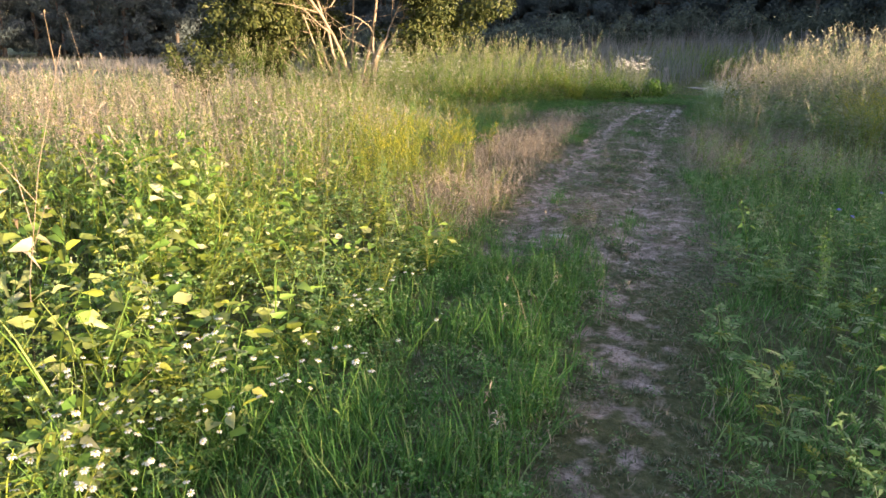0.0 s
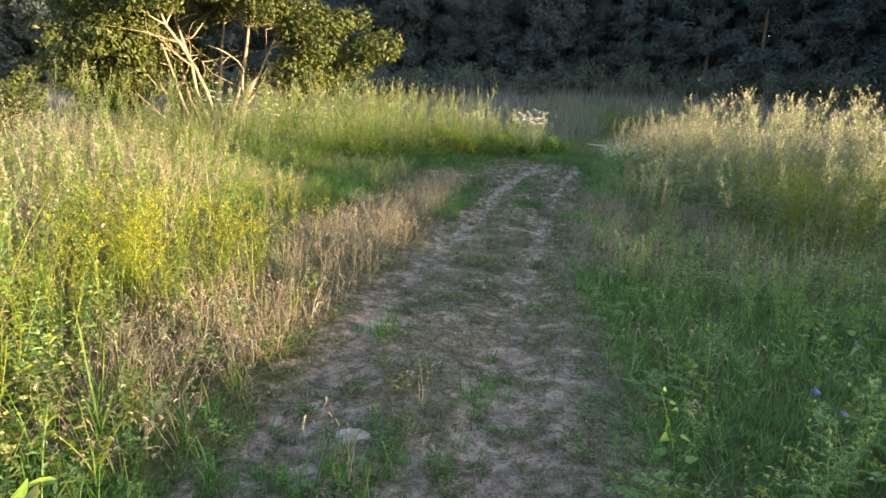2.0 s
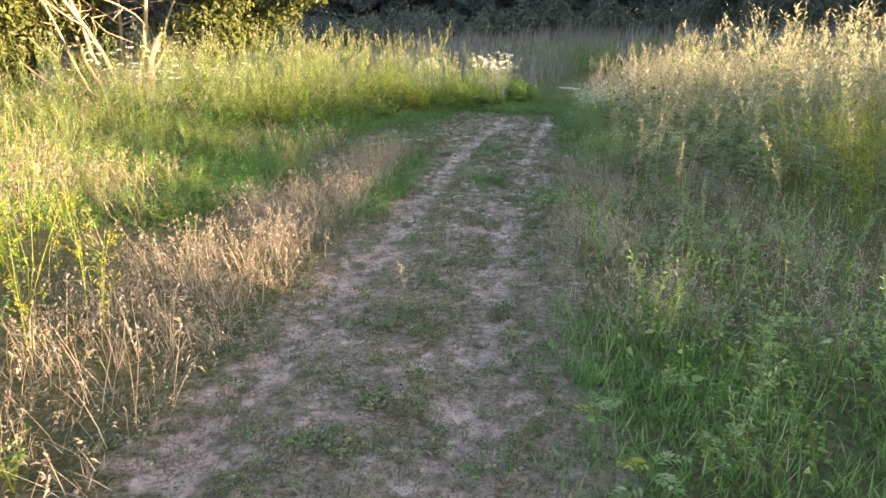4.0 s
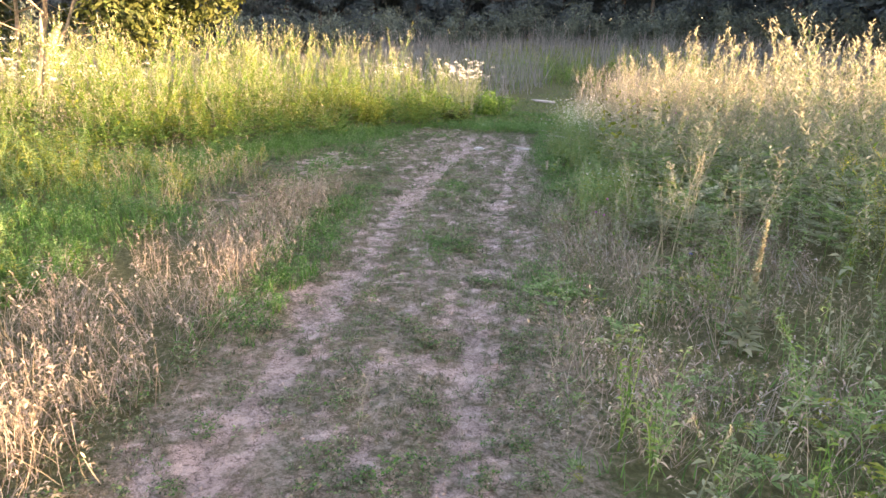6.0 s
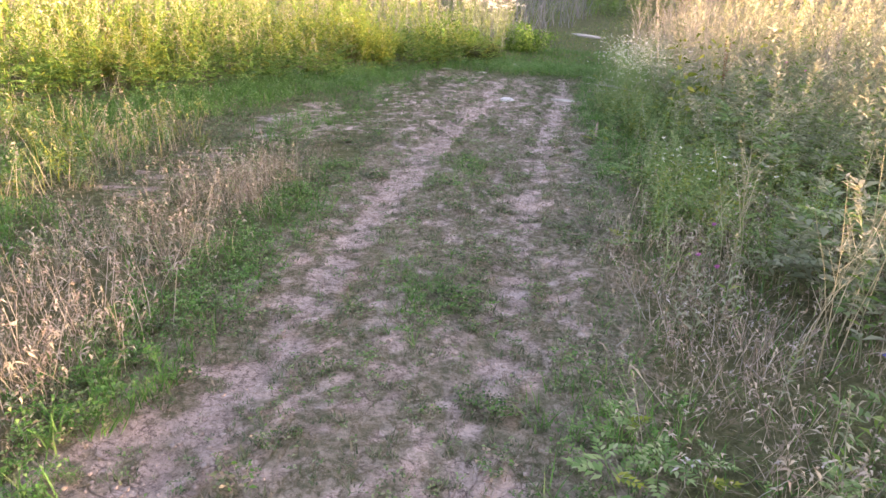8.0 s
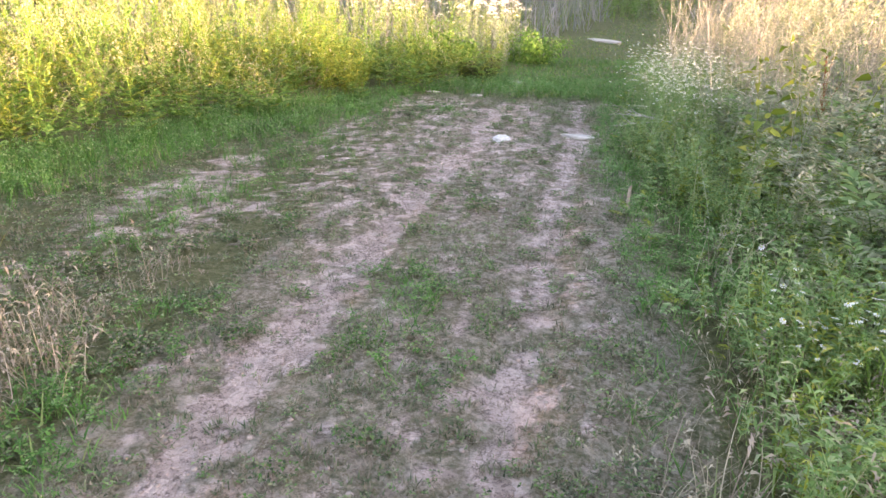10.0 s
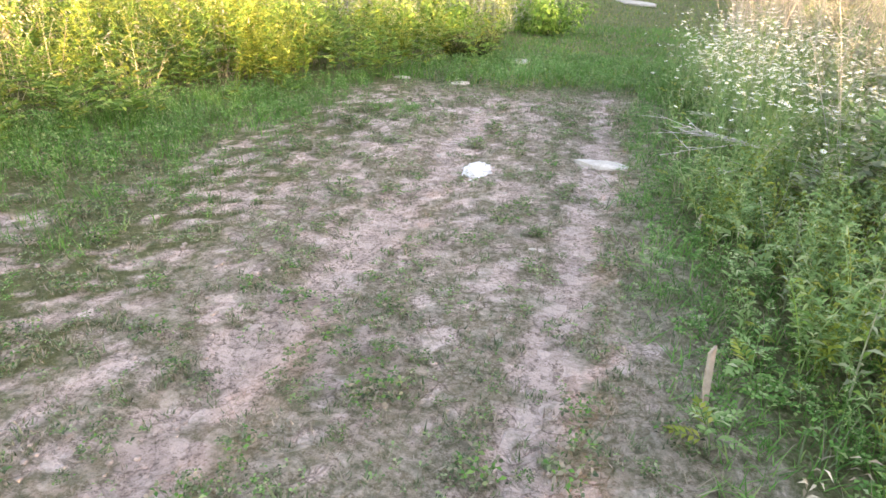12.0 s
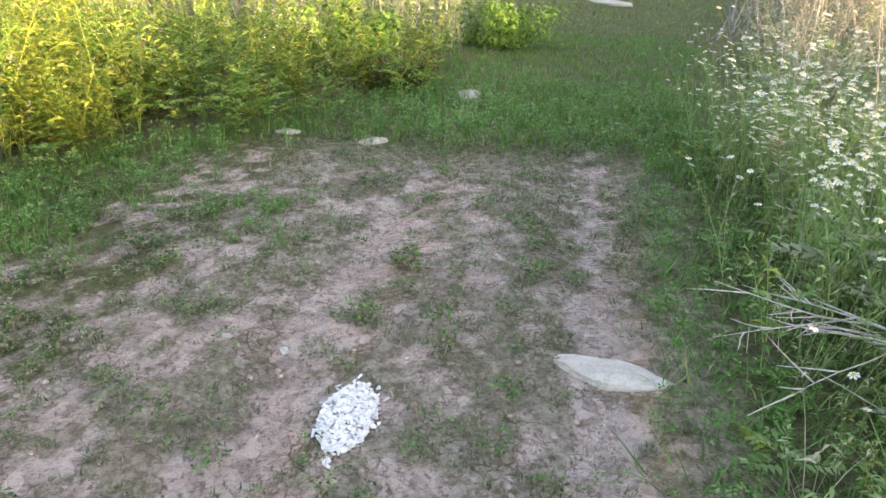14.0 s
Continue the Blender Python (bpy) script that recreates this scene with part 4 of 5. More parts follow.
# dry grass: along the left verge, the island by the side path, among the herbs
def dry_density(x, y):
    verge = inside(x, edge_left(y) - 1.1, edge_left(y) + 0.05, 0.15) * inside(y, 4.2, 13, 0.6)
    isle = inside(x, -3.1 + 0.12 * (y - 11), -1.95, 0.2) * inside(y, 8.5, 16.4, 0.5) * (0.45 + 0.55 * smooth(0.4, 0.55, fbm(x, y, 1.1, 2)))
    right = inside(x, edge_right(y) + 0.05, edge_right(y) + 1.5, 0.2) * inside(y, 9.3, 16.5, 0.8) * smooth(0.34, 0.55, fbm(x, y, 0.9, 2))
    back = inside(x, -9, -2.6, 0.5) * inside(y, 4.2, 12.5, 0.8) * smooth(0.38, 0.6, fbm(x + 5, y, 1.6, 2))
    return np.maximum.reduce([verge, isle, 0.6 * right, 0.55 * back]) * (0.3 + 0.7 * smooth(0.35, 0.55, fbm(x, y, 0.5, 2)))


scatter("dry_grass", [t_drygrass(s, 6, 0.30, 0.09) for s in range(6)], [M_DRY, M_DRYRED], 14500, (-9.5, 2.2, 3.5, 21.5), dry_density, (0.5, 1.3), 0.28, "dry tan and reddish grass gone to seed", "grass", tall=lambda x, y: np.where(x < -3.4, 1.9, 1.0), seed=6)
scatter("dry_litter", [t_tuft(s + 60, 9, 0.10, 0.004, 0.07, 1.3, 2) for s in range(4)], [M_DRYRED], 8500, (-9.5, 2.2, 3.5, 21.5), dry_density, (0.6, 1.4), 0.3, "fallen dry straw under the grass", "grass", seed=7)


# left of the track, near the start
def left_near(x, y):
    return smooth(-1.85, -2.3, x + 0.25 * (fbm(x, y, 0.8, 2) - 0.5)) * smooth(6.2, 4.2, y)


def dry_strip(x, y):
    return 0.85 * inside(x, edge_left(y) - 0.95, edge_left(y) + 0.2, 0.12) * inside(y, 4.5, 10, 0.4)


def weed_patch(x, y):
    return smooth(0.40, 0.56, fbm(x + 21, y - 6, 0.8, 2))


scatter("broadleaf_weeds", [t_broad(s, 0.55, 0.112, 13, (0, 0, 1, 1, 2)) for s in range(8)], [M_HERB, M_PALELEAF, M_HERBY], 2900, (-9, -1.8, -2, 6), lambda x, y: left_near(x, y) * smooth(5.0, 3.4, y) * (0.12 + 0.88 * weed_patch(x, y)) * np.interp(y, [0.2, 1.6], [0.45, 0.9]) * np.where(x > -6, 1.0, 0.6), (0.5, 1.3), 0.2, "broad-leaved weeds in sun, whitish leaf highlights put into the colour", "weeds", tall=lambda x, y: np.clip(0.5 + 0.3 * (-1.9 - x), 0.45, 1.2), seed=8)
scatter("verge_herbs", [t_clover(s + 9, 0.24, 15, 0.027, (0, 0, 1), 1.3) for s in range(6)], [M_FERN, M_HERBY], 2700, (-5.2, -1.5, -2, 9.5), lambda x, y: smooth(-1.5, -2.0, x) * smooth(7.5, 4.5, y) * (0.3 + 0.7 * weed_patch(x + 5, y)) * (1 - dry_strip(x, y)), (0.5, 1.4), 0.18, "knee-high green herbs at the verge", "weeds", tall=lambda x, y: np.clip(0.7 + 0.4 * (-1.9 - x), 0.6, 1.7), seed=9)
scatter("feathery_herbs", [t_spray(s + 900, 0.5, 4, 0.06, (0, 0, 1)) for s in range(8)], [M_HERBY, M_FERN], 1100, (-6.0, -1.5, -1.5, 9.0), lambda x, y: smooth(-1.6, -2.05, x + 0.3 * (fbm(x, y, 0.6, 2) - 0.5)) * smooth(9.0, 6.0, y) * (1 - dry_strip(x, y)) * (0.2 + 0.8 * smooth(0.42, 0.55, fbm(x - 14, y, 0.7, 2))), (0.5, 1.3), 0.2, "feathery yellow-green herbs lit by the low sun", "weeds", tall=lambda x, y: np.clip(0.6 + 0.45 * (-1.8 - x), 0.5, 1.5), seed=61)
scatter("upright_blades", [t_tuft(s + 930, 6, 0.55, 0.011, 0.05, 0.25, 3, (0, 0, 1)) for s in range(5)], [M_HERB, M_HERBY], 800, (-7.0, -2.1, -1.5, 6.5), lambda x, y: left_near(x, y) * smooth(0.45, 0.6, fbm(x, y + 22, 0.5, 2)), (0.6, 1.25), 0.12, "upright green grass blades among the weeds", "grass", seed=62)
scatter("sweet_clover", [t_melilot(s, 0.8) for s in range(6)], [M_HERBY, M_YELLOW], 520, (-5.0, -2.05, 2.8, 9.2), lambda x, y: blob(x, y, -3.3, 6.2, 0.6, 0.9) + 0.15 * blob(x, y, -3.9, 7.5, 1.0, 1.5), (0.75, 1.2), 0.14, "yellow sweet clover in flower, lit by the sun", "wildflowers", seed=10)
scatter("daisies_near", [t_daisy(s, 0.34, 4, 0.0135) for s in range(5)], [M_HERB, M_WHITE, M_YELLOW], 420, (-3.8, -1.4, -1, 2.6), lambda x, y: 0.12 + np.exp(-(((x + 2.0) / 0.55) ** 2 + ((y - 0.5) / 0.7) ** 2)) * 0.7, (0.8, 1.2), 0.15, "white daisies at the verge", "wildflowers", seed=11)
scatter("left_tall_herbs", [t_spike(s + 5, 0.9, 0.12, 34, (0, 0, 1), 1, 2) for s in range(6)], [M_HERB, M_HERBY, M_CREAM], 4200, (-15, -2.9, 2, 14), lambda x, y: smooth(-2.9, -4.2, x) * np.where(x > -6.5, smooth(11.3, 9.8, y), 1.0) * 0.5 * smooth(0.42, 0.58, fbm(x - 3, y, 1.2, 2)), (0.6, 1.25), 0.1, "tall green herbs among dry grass", "weeds", seed=12)
scatter("left_stalks", [t_drygrass(s + 30, 5, 1.0, 0.08, 0.11, (0, 0, 1), 2.0) for s in range(5)], [M_DRY, M_CREAM], 2600, (-14, -3.2, 3, 14), lambda x, y: smooth(-3.2, -4.5, x) * np.where(x > -6.5, smooth(11.3, 9.8, y), 1.0) * 0.7 * smooth(0.42, 0.58, fbm(x + 7, y, 1.0, 2)), (0.7, 1.25), 0.15, "tall tan grass stems gone to seed", "grass", seed=13)


# tall bank beyond the side path, left
def bank(x, y):
    return smooth(side_edge(y) + 0.05, side_edge(y) - 0.35, x) * smooth(14.0, 15.4, y + 0.25 * (x + 6) * (x < -6))


BANK = [t_spike(s + 50, 1.6, 0.115, 42, (0, 0, 1), 1, 2, 8) for s in range(8)]
scatter("tall_spikes", BANK, [M_HERB, M_HERBY, M_CREAM], 2900, (-16, -1.2, 12.8, 29), lambda x, y: bank(x, y) * (0.1 + 0.9 * smooth(0.42, 0.55, fbm(x, y + 3, 0.8, 2))) * np.where(x < -10, 0.5, 1.0) * smooth(29, 26, y), (0.5, 1.25), 0.2, "tall yellow-green leafy spikes in the sun", "weeds", tall=lambda x, y: np.clip(0.55 + 0.35 * (side_edge(y) - x), 0.5, 1.1) * np.where((x < -6.3) & (y < 19.2), 0.62, 1.0) * (0.65 + 0.7 * fbm(x, y, 1.5, 2)), seed=14)
scatter("side_herbs", [t_spray(s + 850, 0.36, 4, 0.06, (0, 0, 1)) for s in range(6)], [M_HERBY, M_FERN], 1500, (-9.5, -3.0, 10.3, 16.8), lambda x, y: smooth(-3.0, -3.5, x + 0.5 * (fbm(x, y, 0.7, 2) - 0.5)) * inside(y, 10.8, 16.2, 0.5) * (0.15 + 0.85 * smooth(0.42, 0.56, fbm(x + 17, y, 0.8, 2))), (0.5, 1.35), 0.18, "low bushy herbs lit beside the side path", "weeds", tall=lambda x, y: np.clip(0.5 + 0.3 * (-3.2 - x), 0.5, 1.6), seed=69)
scatter("side_straw", [t_drygrass(s + 860, 6, 0.42, 0.1, 0.06, (0, 0, 1), 1.2) for s in range(5)], [M_DRY, M_SEEDTAN], 900, (-9.5, -3.2, 9.8, 16.5), lambda x, y: smooth(-3.2, -3.8, x) * smooth(0.44, 0.58, fbm(x - 27, y, 0.9, 2)), (0.5, 1.3), 0.2, "tan grass gone to seed beside the side path", "grass", seed=70)
scatter("bank_sprays", [t_spray(s + 950, 0.75, 4, 0.1, (0, 0, 1)) for s in range(6)], [M_HERBY, M_HERB], 1100, (-12, -1.2, 13, 27), lambda x, y: bank(x - 0.2, y) * smooth(0.45, 0.57, fbm(x + 44, y, 0.9, 2)), (0.6, 1.35), 0.16, "bushy yellow-green herbs on the sunlit bank", "weeds", seed=63)
scatter("bank_straw", [t_drygrass(s + 960, 7, 0.75, 0.09, 0.09, (0, 0, 1), 1.6) for s in range(5)], [M_DRY, M_CREAM], 800, (-12, -2.0, 13.5, 24.5), lambda x, y: bank(x - 0.1, y) * smooth(0.5, 0.6, fbm(x - 33, y, 0.7, 2)), (0.6, 1.3), 0.2, "clumps of bleached straw among the bank herbs", "grass", seed=64)
scatter("bank_herbs", [t_ferny(s + 70, 0.5, 9, (0, 0, 1)) for s in range(6)], [M_HERB, M_HERBY], 2300, (-15, -0.9, 12.5, 28), lambda x, y: smooth(side_edge(y) + 0.9, side_edge(y), x) * smooth(13, 14.5, y) * smooth(-10, -2, x + 4 * (y > 18)), (0.6, 1.3), 0.12, "leafy green herbs on the bank", "weeds", seed=15)
scatter("bank_umbels", [t_umbel(s, 1.35) for s in range(5)], [M_GREY, M_WHITE], 260, (-10.5, -6.0, 16.5, 21.5), lambda x, y: blob(x, y, -8.2, 19.0, 0.8, 0.9), (0.85, 1.2), 0.1, "white flowering umbels in the meadow", "wildflowers", seed=16)


scatter("yellow_herbs", [t_spray(s + 400, 1.05, 5, 0.13, (0, 0, 1)) for s in range(6)], [M_HERBY, M_HERB], 420, (-5.6, -2.2, 21.6, 25.4), lambda x, y: smooth(side_edge(y) + 0.1, side_edge(y) - 0.3, x) * np.exp(-(((x + 3.7) / 0.9) ** 2 + ((y - 23.4) / 0.9) ** 2)), (0.6, 1.2), 0.12, "bright yellow-green leafy herbs lit by the sun", "weeds", seed=33)


# beside the lane ahead
def lane_left(x, y):
    return smooth(edge_left(y) + 0.1, edge_left(y) - 0.4, x) * inside(x, -14, 8, 0.5) * smooth(25, 26.5, y)


scatter("lane_herbs", [t_spike(s + 90, 1.0, 0.11, 34, (0, 0, 1), 1, 2) for s in range(6)], [M_HERB, M_HERBY, M_GREY], 1800, (-14, 5, 25, 46), lambda x, y: lane_left(x, y) * smooth(46, 40, y), (0.6, 1.2), 0.08, "tall green herbs beside the lane", "weeds", seed=17)
scatter("lane_umbels", [t_umbel(s + 6, 1.25) for s in range(5)], [M_GREY, M_WHITE], 600, (-5, 1.2, 26, 33), lambda x, y: lane_left(x, y) * np.maximum(1.6 * np.exp(-(((x + 0.9) / 0.8) ** 2 + ((y - 28.0) / 1.2) ** 2)), 0.5 * np.exp(-(((x + 3.4) / 1.2) ** 2 + ((y - 29.5) / 1.0) ** 2))), (0.9, 1.2), 0.08, "white flowering mass beside the lane", "wildflowers", seed=18)


# right of the track
def right_low(x, y):
    return smooth(edge_right(y) - 0.05, edge_right(y) + 0.2, x) * smooth(13.5, 10.5, y) + 1.0 * inside(x, edge_right(y) + 0.05, edge_right(y) + 1.7, 0.15) * smooth(9, 12, y) * smooth(24, 22, y)


scatter("ferny_herbs", [t_ferny(s, 0.30, 7, (0, 0, 0, 1)) for s in range(7)], [M_FERN, M_HERBY], 4700, (0, 7, -2, 24), lambda x, y: right_low(x, y) * np.where(x > 3.5, 0.5, 0.9) * np.interp(y, [7.5, 9.2, 14, 15.5], [1, 0.3, 0.3, 0.5]) * (0.15 + 0.85 * smooth(0.40, 0.56, fbm(x, y + 40, 0.8, 2))), (0.4, 1.45), 0.12, "soft ferny green herbs beside the track", "weeds", tall=lambda x, y: np.clip(0.55 + 0.5 * (x - edge_right(y)), 0.5, 1.15) * np.where(y > 14.5, 1.1, 1.0) * (0.5 + fbm(x + 8, y, 0.8, 2)), seed=19)
scatter("right_grass", [t_tuft(s + 80, 9, 0.15, 0.006, 0.06, 0.7, 2, (0, 0, 0, 1)) for s in range(6)], [M_GRASS, M_TURF], 15500, (-0.2, 7, -2, 24), lambda x, y: np.clip(right_low(x, y) + 0.4 * inside(x, edge_right(y) - 0.1, edge_right(y) + 0.7, 0.1), 0, 1) * np.interp(y, [8, 10, 15.5, 17], [1.0, 0.5, 0.5, 1.0]), (0.4, 1.2), 0.15, "green grass beside the track", "grass", tall=lambda x, y: np.clip(0.7 + 0.5 * (x - edge_right(y)), 0.6, 1.2), seed=20)

scatter("right_soft_grass", [t_tuft(s + 870, 11, 0.12, 0.0065, 0.06, 0.8, 2, (0, 0, 0, 1)) for s in range(6)], [M_GRASS, M_FERN], 6500, (0.1, 4.2, 1.5, 9.6), lambda x, y: smooth(edge_right(y) - 0.02, edge_right(y) + 0.2, x) * smooth(9.6, 8.4, y) * (0.35 + 0.65 * smooth(0.36, 0.52, fbm(x, y + 9, 0.5, 2))), (0.5, 1.3), 0.2, "soft green grass thick beside the track", "grass", seed=71)
scatter("right_bents", [t_drygrass(s + 90, 4, 0.34, 0.06, 0.08) for s in range(5)], [M_DRY, M_CREAM], 2300, (0.1, 6.5, 2.5, 21.5), lambda x, y: smooth(edge_right(y) + 0.1, edge_right(y) + 0.5, x) * smooth(0.36, 0.58, fbm(x + 11, y, 0.8, 2)) * np.interp(y, [8, 9.5, 15.5, 17.5], [0.05, 0.8, 0.8, 0.25]), (0.55, 1.25), 0.22, "dry bents with drooping seed heads among the herbs", "grass", seed=35)
scatter("right_grey_herbs", [t_spike(s + 220, 0.4, 0.06, 22, (0, 0, 1), 1, 2) for s in range(5)], [M_GREY, M_HERB, M_CREAM], 1100, (0.3, 6.5, 8.3, 23), lambda x, y: smooth(edge_right(y) + 0.15, edge_right(y) + 0.6, x) * smooth(0.4, 0.6, fbm(x - 7, y, 1.0, 2)), (0.5, 1.35), 0.15, "grey-green herbs with pale heads among the grass", "weeds", seed=36)


scatter("ragged_herbs", [t_spray(s + 500, 0.5, 4, 0.075, (0, 0, 0, 1)) for s in range(6)], [M_FERN, M_HERBY], 1000, (0.6, 2.8, 14.5, 21.0), lambda x, y: smooth(edge_right(y) + 0.25, edge_right(y) + 0.55, x) * smooth(edge_right(y) + 2.0, edge_right(y) + 1.3, x) * (0.25 + 0.85 * smooth(0.4, 0.55, fbm(x, y + 60, 0.7, 2))), (0.45, 1.15), 0.14, "bright green ragged-leaved herbs beside the track", "weeds", seed=42)

scatter("right_straw", [t_drygrass(s + 970, 7, 0.24, 0.14, 0.04, (0, 1, 1), 0.9) for s in range(6)], [M_STALK, M_DRYRED], 1500, (0.2, 4.5, 8.6, 15.8), lambda x, y: smooth(edge_right(y) + 0.05, edge_right(y) + 0.35, x) * smooth(edge_right(y) + 3.2, edge_right(y) + 1.8, x) * smooth(0.42, 0.56, fbm(x - 9, y + 12, 0.8, 2)), (0.5, 1.4), 0.45, "tangle of greyish dead straw beside the track", "grass", seed=65)
scatter("right_sprays", [t_spray(s + 980, 0.5, 4, 0.06, (0, 0, 1)) for s in range(6)], [M_FERN, M_HERB], 1500, (0.3, 6, 1, 20), lambda x, y: smooth(edge_right(y) + 0.2, edge_right(y) + 0.5, x) * (0.12 + 0.88 * smooth(0.46, 0.56, fbm(x + 2, y + 70, 0.9, 2))) * np.interp(y, [8.5, 10, 15, 16.5], [1, 0.4, 0.4, 1]), (0.5, 1.3), 0.15, "bushy green herbs with ragged leaves beside the track", "weeds", seed=66)
scatter("right_leafy_weeds", [t_broad(s + 800, 0.34, 0.05, 13, (0, 0, 1)) for s in range(6)], [M_HERB, M_FERN], 350, (0.3, 6, 1, 11), lambda x, y: smooth(edge_right(y) + 0.1, edge_right(y) + 0.4, x) * (0.1 + 0.9 * smooth(0.45, 0.58, fbm(x + 2, y + 70, 1.0, 2))), (0.5, 1.35), 0.15, "leafy green weeds among the grass beside the track", "weeds", seed=45)


def right_mass(x, y):
    front = np.interp(x, [0.5, 0.9, 1.4, 2.2, 4, 9], [19, 14.5, 12.3, 11.3, 10.8, 10.0])
    gap = np.where(y < 17.5, 1.0, 0.75)
    return smooth(front - 0.3, front + 0.6, y) * smooth(edge_right(y) + gap - 0.2, edge_right(y) + gap + 0.5, x)


MASS = [t_spike(s + 120, 1.6, 0.115, 44, (0, 0, 1), 1.7, 2, 9) for s in range(8)]
scatter("right_tall_herbs", MASS, [M_GREY, M_HERB, M_CREAM], 2700, (0.6, 13, 9.5, 31), lambda x, y: right_mass(x, y) * (0.3 + 0.7 * smooth(0.36, 0.56, fbm(x + 20, y, 0.9, 2))) * np.where(x > 6, 0.8, 1.0) * smooth(31, 27, y), (0.5, 1.3), 0.2, "tall grey-green herbs with cream seed heads", "weeds", tall=lambda x, y: np.clip(0.45 + 0.30 * (x - edge_right(y) - 1.0), 0.42, 1.1) * (0.45 + 1.1 * fbm(x, y + 30, 1.1, 2)), seed=21)
scatter("right_undergrowth", [t_ferny(s + 140, 0.7, 11, (0, 1, 1)) for s in range(6)], [M_FERN, M_GREY], 700, (0.6, 8, 13.5, 28), lambda x, y: right_mass(x, y), (0.6, 1.25), 0.12, "leafy undergrowth below the tall herbs", "weeds", seed=22)
scatter("right_sweet_clover", [t_melilot(s + 10, 1.2) for s in range(4)], [M_HERBY, M_YELLOW], 300, (2.2, 6.0, 10.5, 15), lambda x, y: np.exp(-(((x - 3.9) / 0.9) ** 2 + ((y - 12.3) / 1.2) ** 2)), (0.8, 1.15), 0.1, "yellow flowering sweet clover among the tall herbs", "wildflowers", seed=23)
scatter("dead_stalks", [t_deadstalk(s, 1.45) for s in range(6)], [M_STALK, M_CREAM], 650, (1.0, 7, 17.2, 32), lambda x, y: smooth(edge_right(y) + 0.6, edge_right(y) + 1.3, x) * smooth(17.2, 20, y), (0.6, 1.2), 0.12, "bare grey-tan stalks of last year", "weeds", seed=24)
scatter("daisy_mass", [t_daisy(s + 20, 0.82, 8, 0.0185) for s in range(6)], [M_FERN, M_WHITE, M_YELLOW], 1700, (0.8, 3.6, 18.6, 26), lambda x, y: smooth(edge_right(y) + 0.3, edge_right(y) + 0.75, x) * np.exp(-(((x - 1.7) / 0.75) ** 2 + ((y - 22.2) / 1.9) ** 2)), (0.65, 1.15), 0.14, "mass of white daisies beside the track", "wildflowers", seed=25)
scatter("daisies_low", [t_daisy(s + 40, 0.42, 5, 0.014) for s in range(4)], [M_HERB, M_WHITE, M_YELLOW], 240, (0.7, 1.9, 13.8, 17.5), lambda x, y: blob(x, y, 1.36, 15.55, 0.28, 0.3), (0.8, 1.2), 0.12, "small white daisies among the herbs", "wildflowers", seed=26)

# the meadow all round: behind the start and out to both sides


def outer(x, y):
    soft = 0.9 * (fbm(x, y, 1.6, 2) - 0.5)
    right = smooth(5.2, 7.0, x + soft) * np.where(y > 10, smooth(10.5, 13, x), 1.0)
    left = smooth(-7.0, -9.0, x + soft) * np.where(y > 4, smooth(-11, -14, x), 1.0)
    behind = smooth(-0.8, -2.4, y + soft)
    return np.clip(np.maximum.reduce([right, left, behind]), 0, 1) * smooth(30, 28, y) * (0.45 + 0.55 * smooth(0.35, 0.6, fbm(x + 13, y, 3.0, 2)))


ROUND = [t_tuft(s + 260, 10, 0.45, 0.022, 0.3, 0.6, 2, (0, 0, 1, 2)) for s in range(6)]
scatter("outer_grass", ROUND, [M_GRASS, M_TURF, M_DRY], 9000, (-26, 24, -22, 28), outer, (0.6, 1.4), 0.15, "knee-high rough grass round the track", "grass", seed=40)
scatter("outer_herbs", [t_spike(s + 270, 0.9, 0.12, 20, (0, 0, 1), 1, 2) for s in range(5)], [M_GREY, M_HERB, M_CREAM], 2400, (-26, 24, -22, 28), lambda x, y: outer(x, y) * smooth(0.4, 0.6, fbm(x, y - 9, 2.2, 2)), (0.6, 1.3), 0.15, "scattered grey-green herbs in the rough grass", "weeds", seed=41)

# the meadow out to the wood
FAR = [t_tuft(s + 160, 8, 0.75, 0.034, 0.35, 0.5, 2) for s in range(5)]
scatter("meadow_grass", FAR, [M_MEADOW_HAZY], 9000, (-46, 46, 4, 66), lambda x, y: np.where((x > 11) | (x < -11) | (y > 29), 1.0, 0.0) * np.where((x > edge_left(y) - 0.3) & (x < edge_right(y) + 0.6) & (y < 47), 0.0, 1.0), (0.55, 1.4), 0.15, "tall rank grass across the shaded meadow", "grass", tall=lambda x, y: np.where(x < -9, 0.75, np.where(y > 36, 1.7, 1.0)), seed=27)
scatter("meadow_herbs", [t_spike(s + 180, 1.35, 0.2, 22, (0,), 1, 1) for s in range(4)], [M_MEADOW_HAZY, M_STALK], 2600, (-40, 40, 28, 64), lambda x, y: np.where((x > edge_left(y) - 0.5) & (x < edge_right(y) + 0.8) & (y < 47), 0.0, 1.0) * smooth(0.4, 0.6, fbm(x, y, 6, 2)), (0.7, 1.25), 0.08, "tall herbs across the shaded meadow", "weeds", tall=lambda x, y: np.where(x < -9, 0.6, np.where(y > 36, 1.45, 1.0)), seed=28)

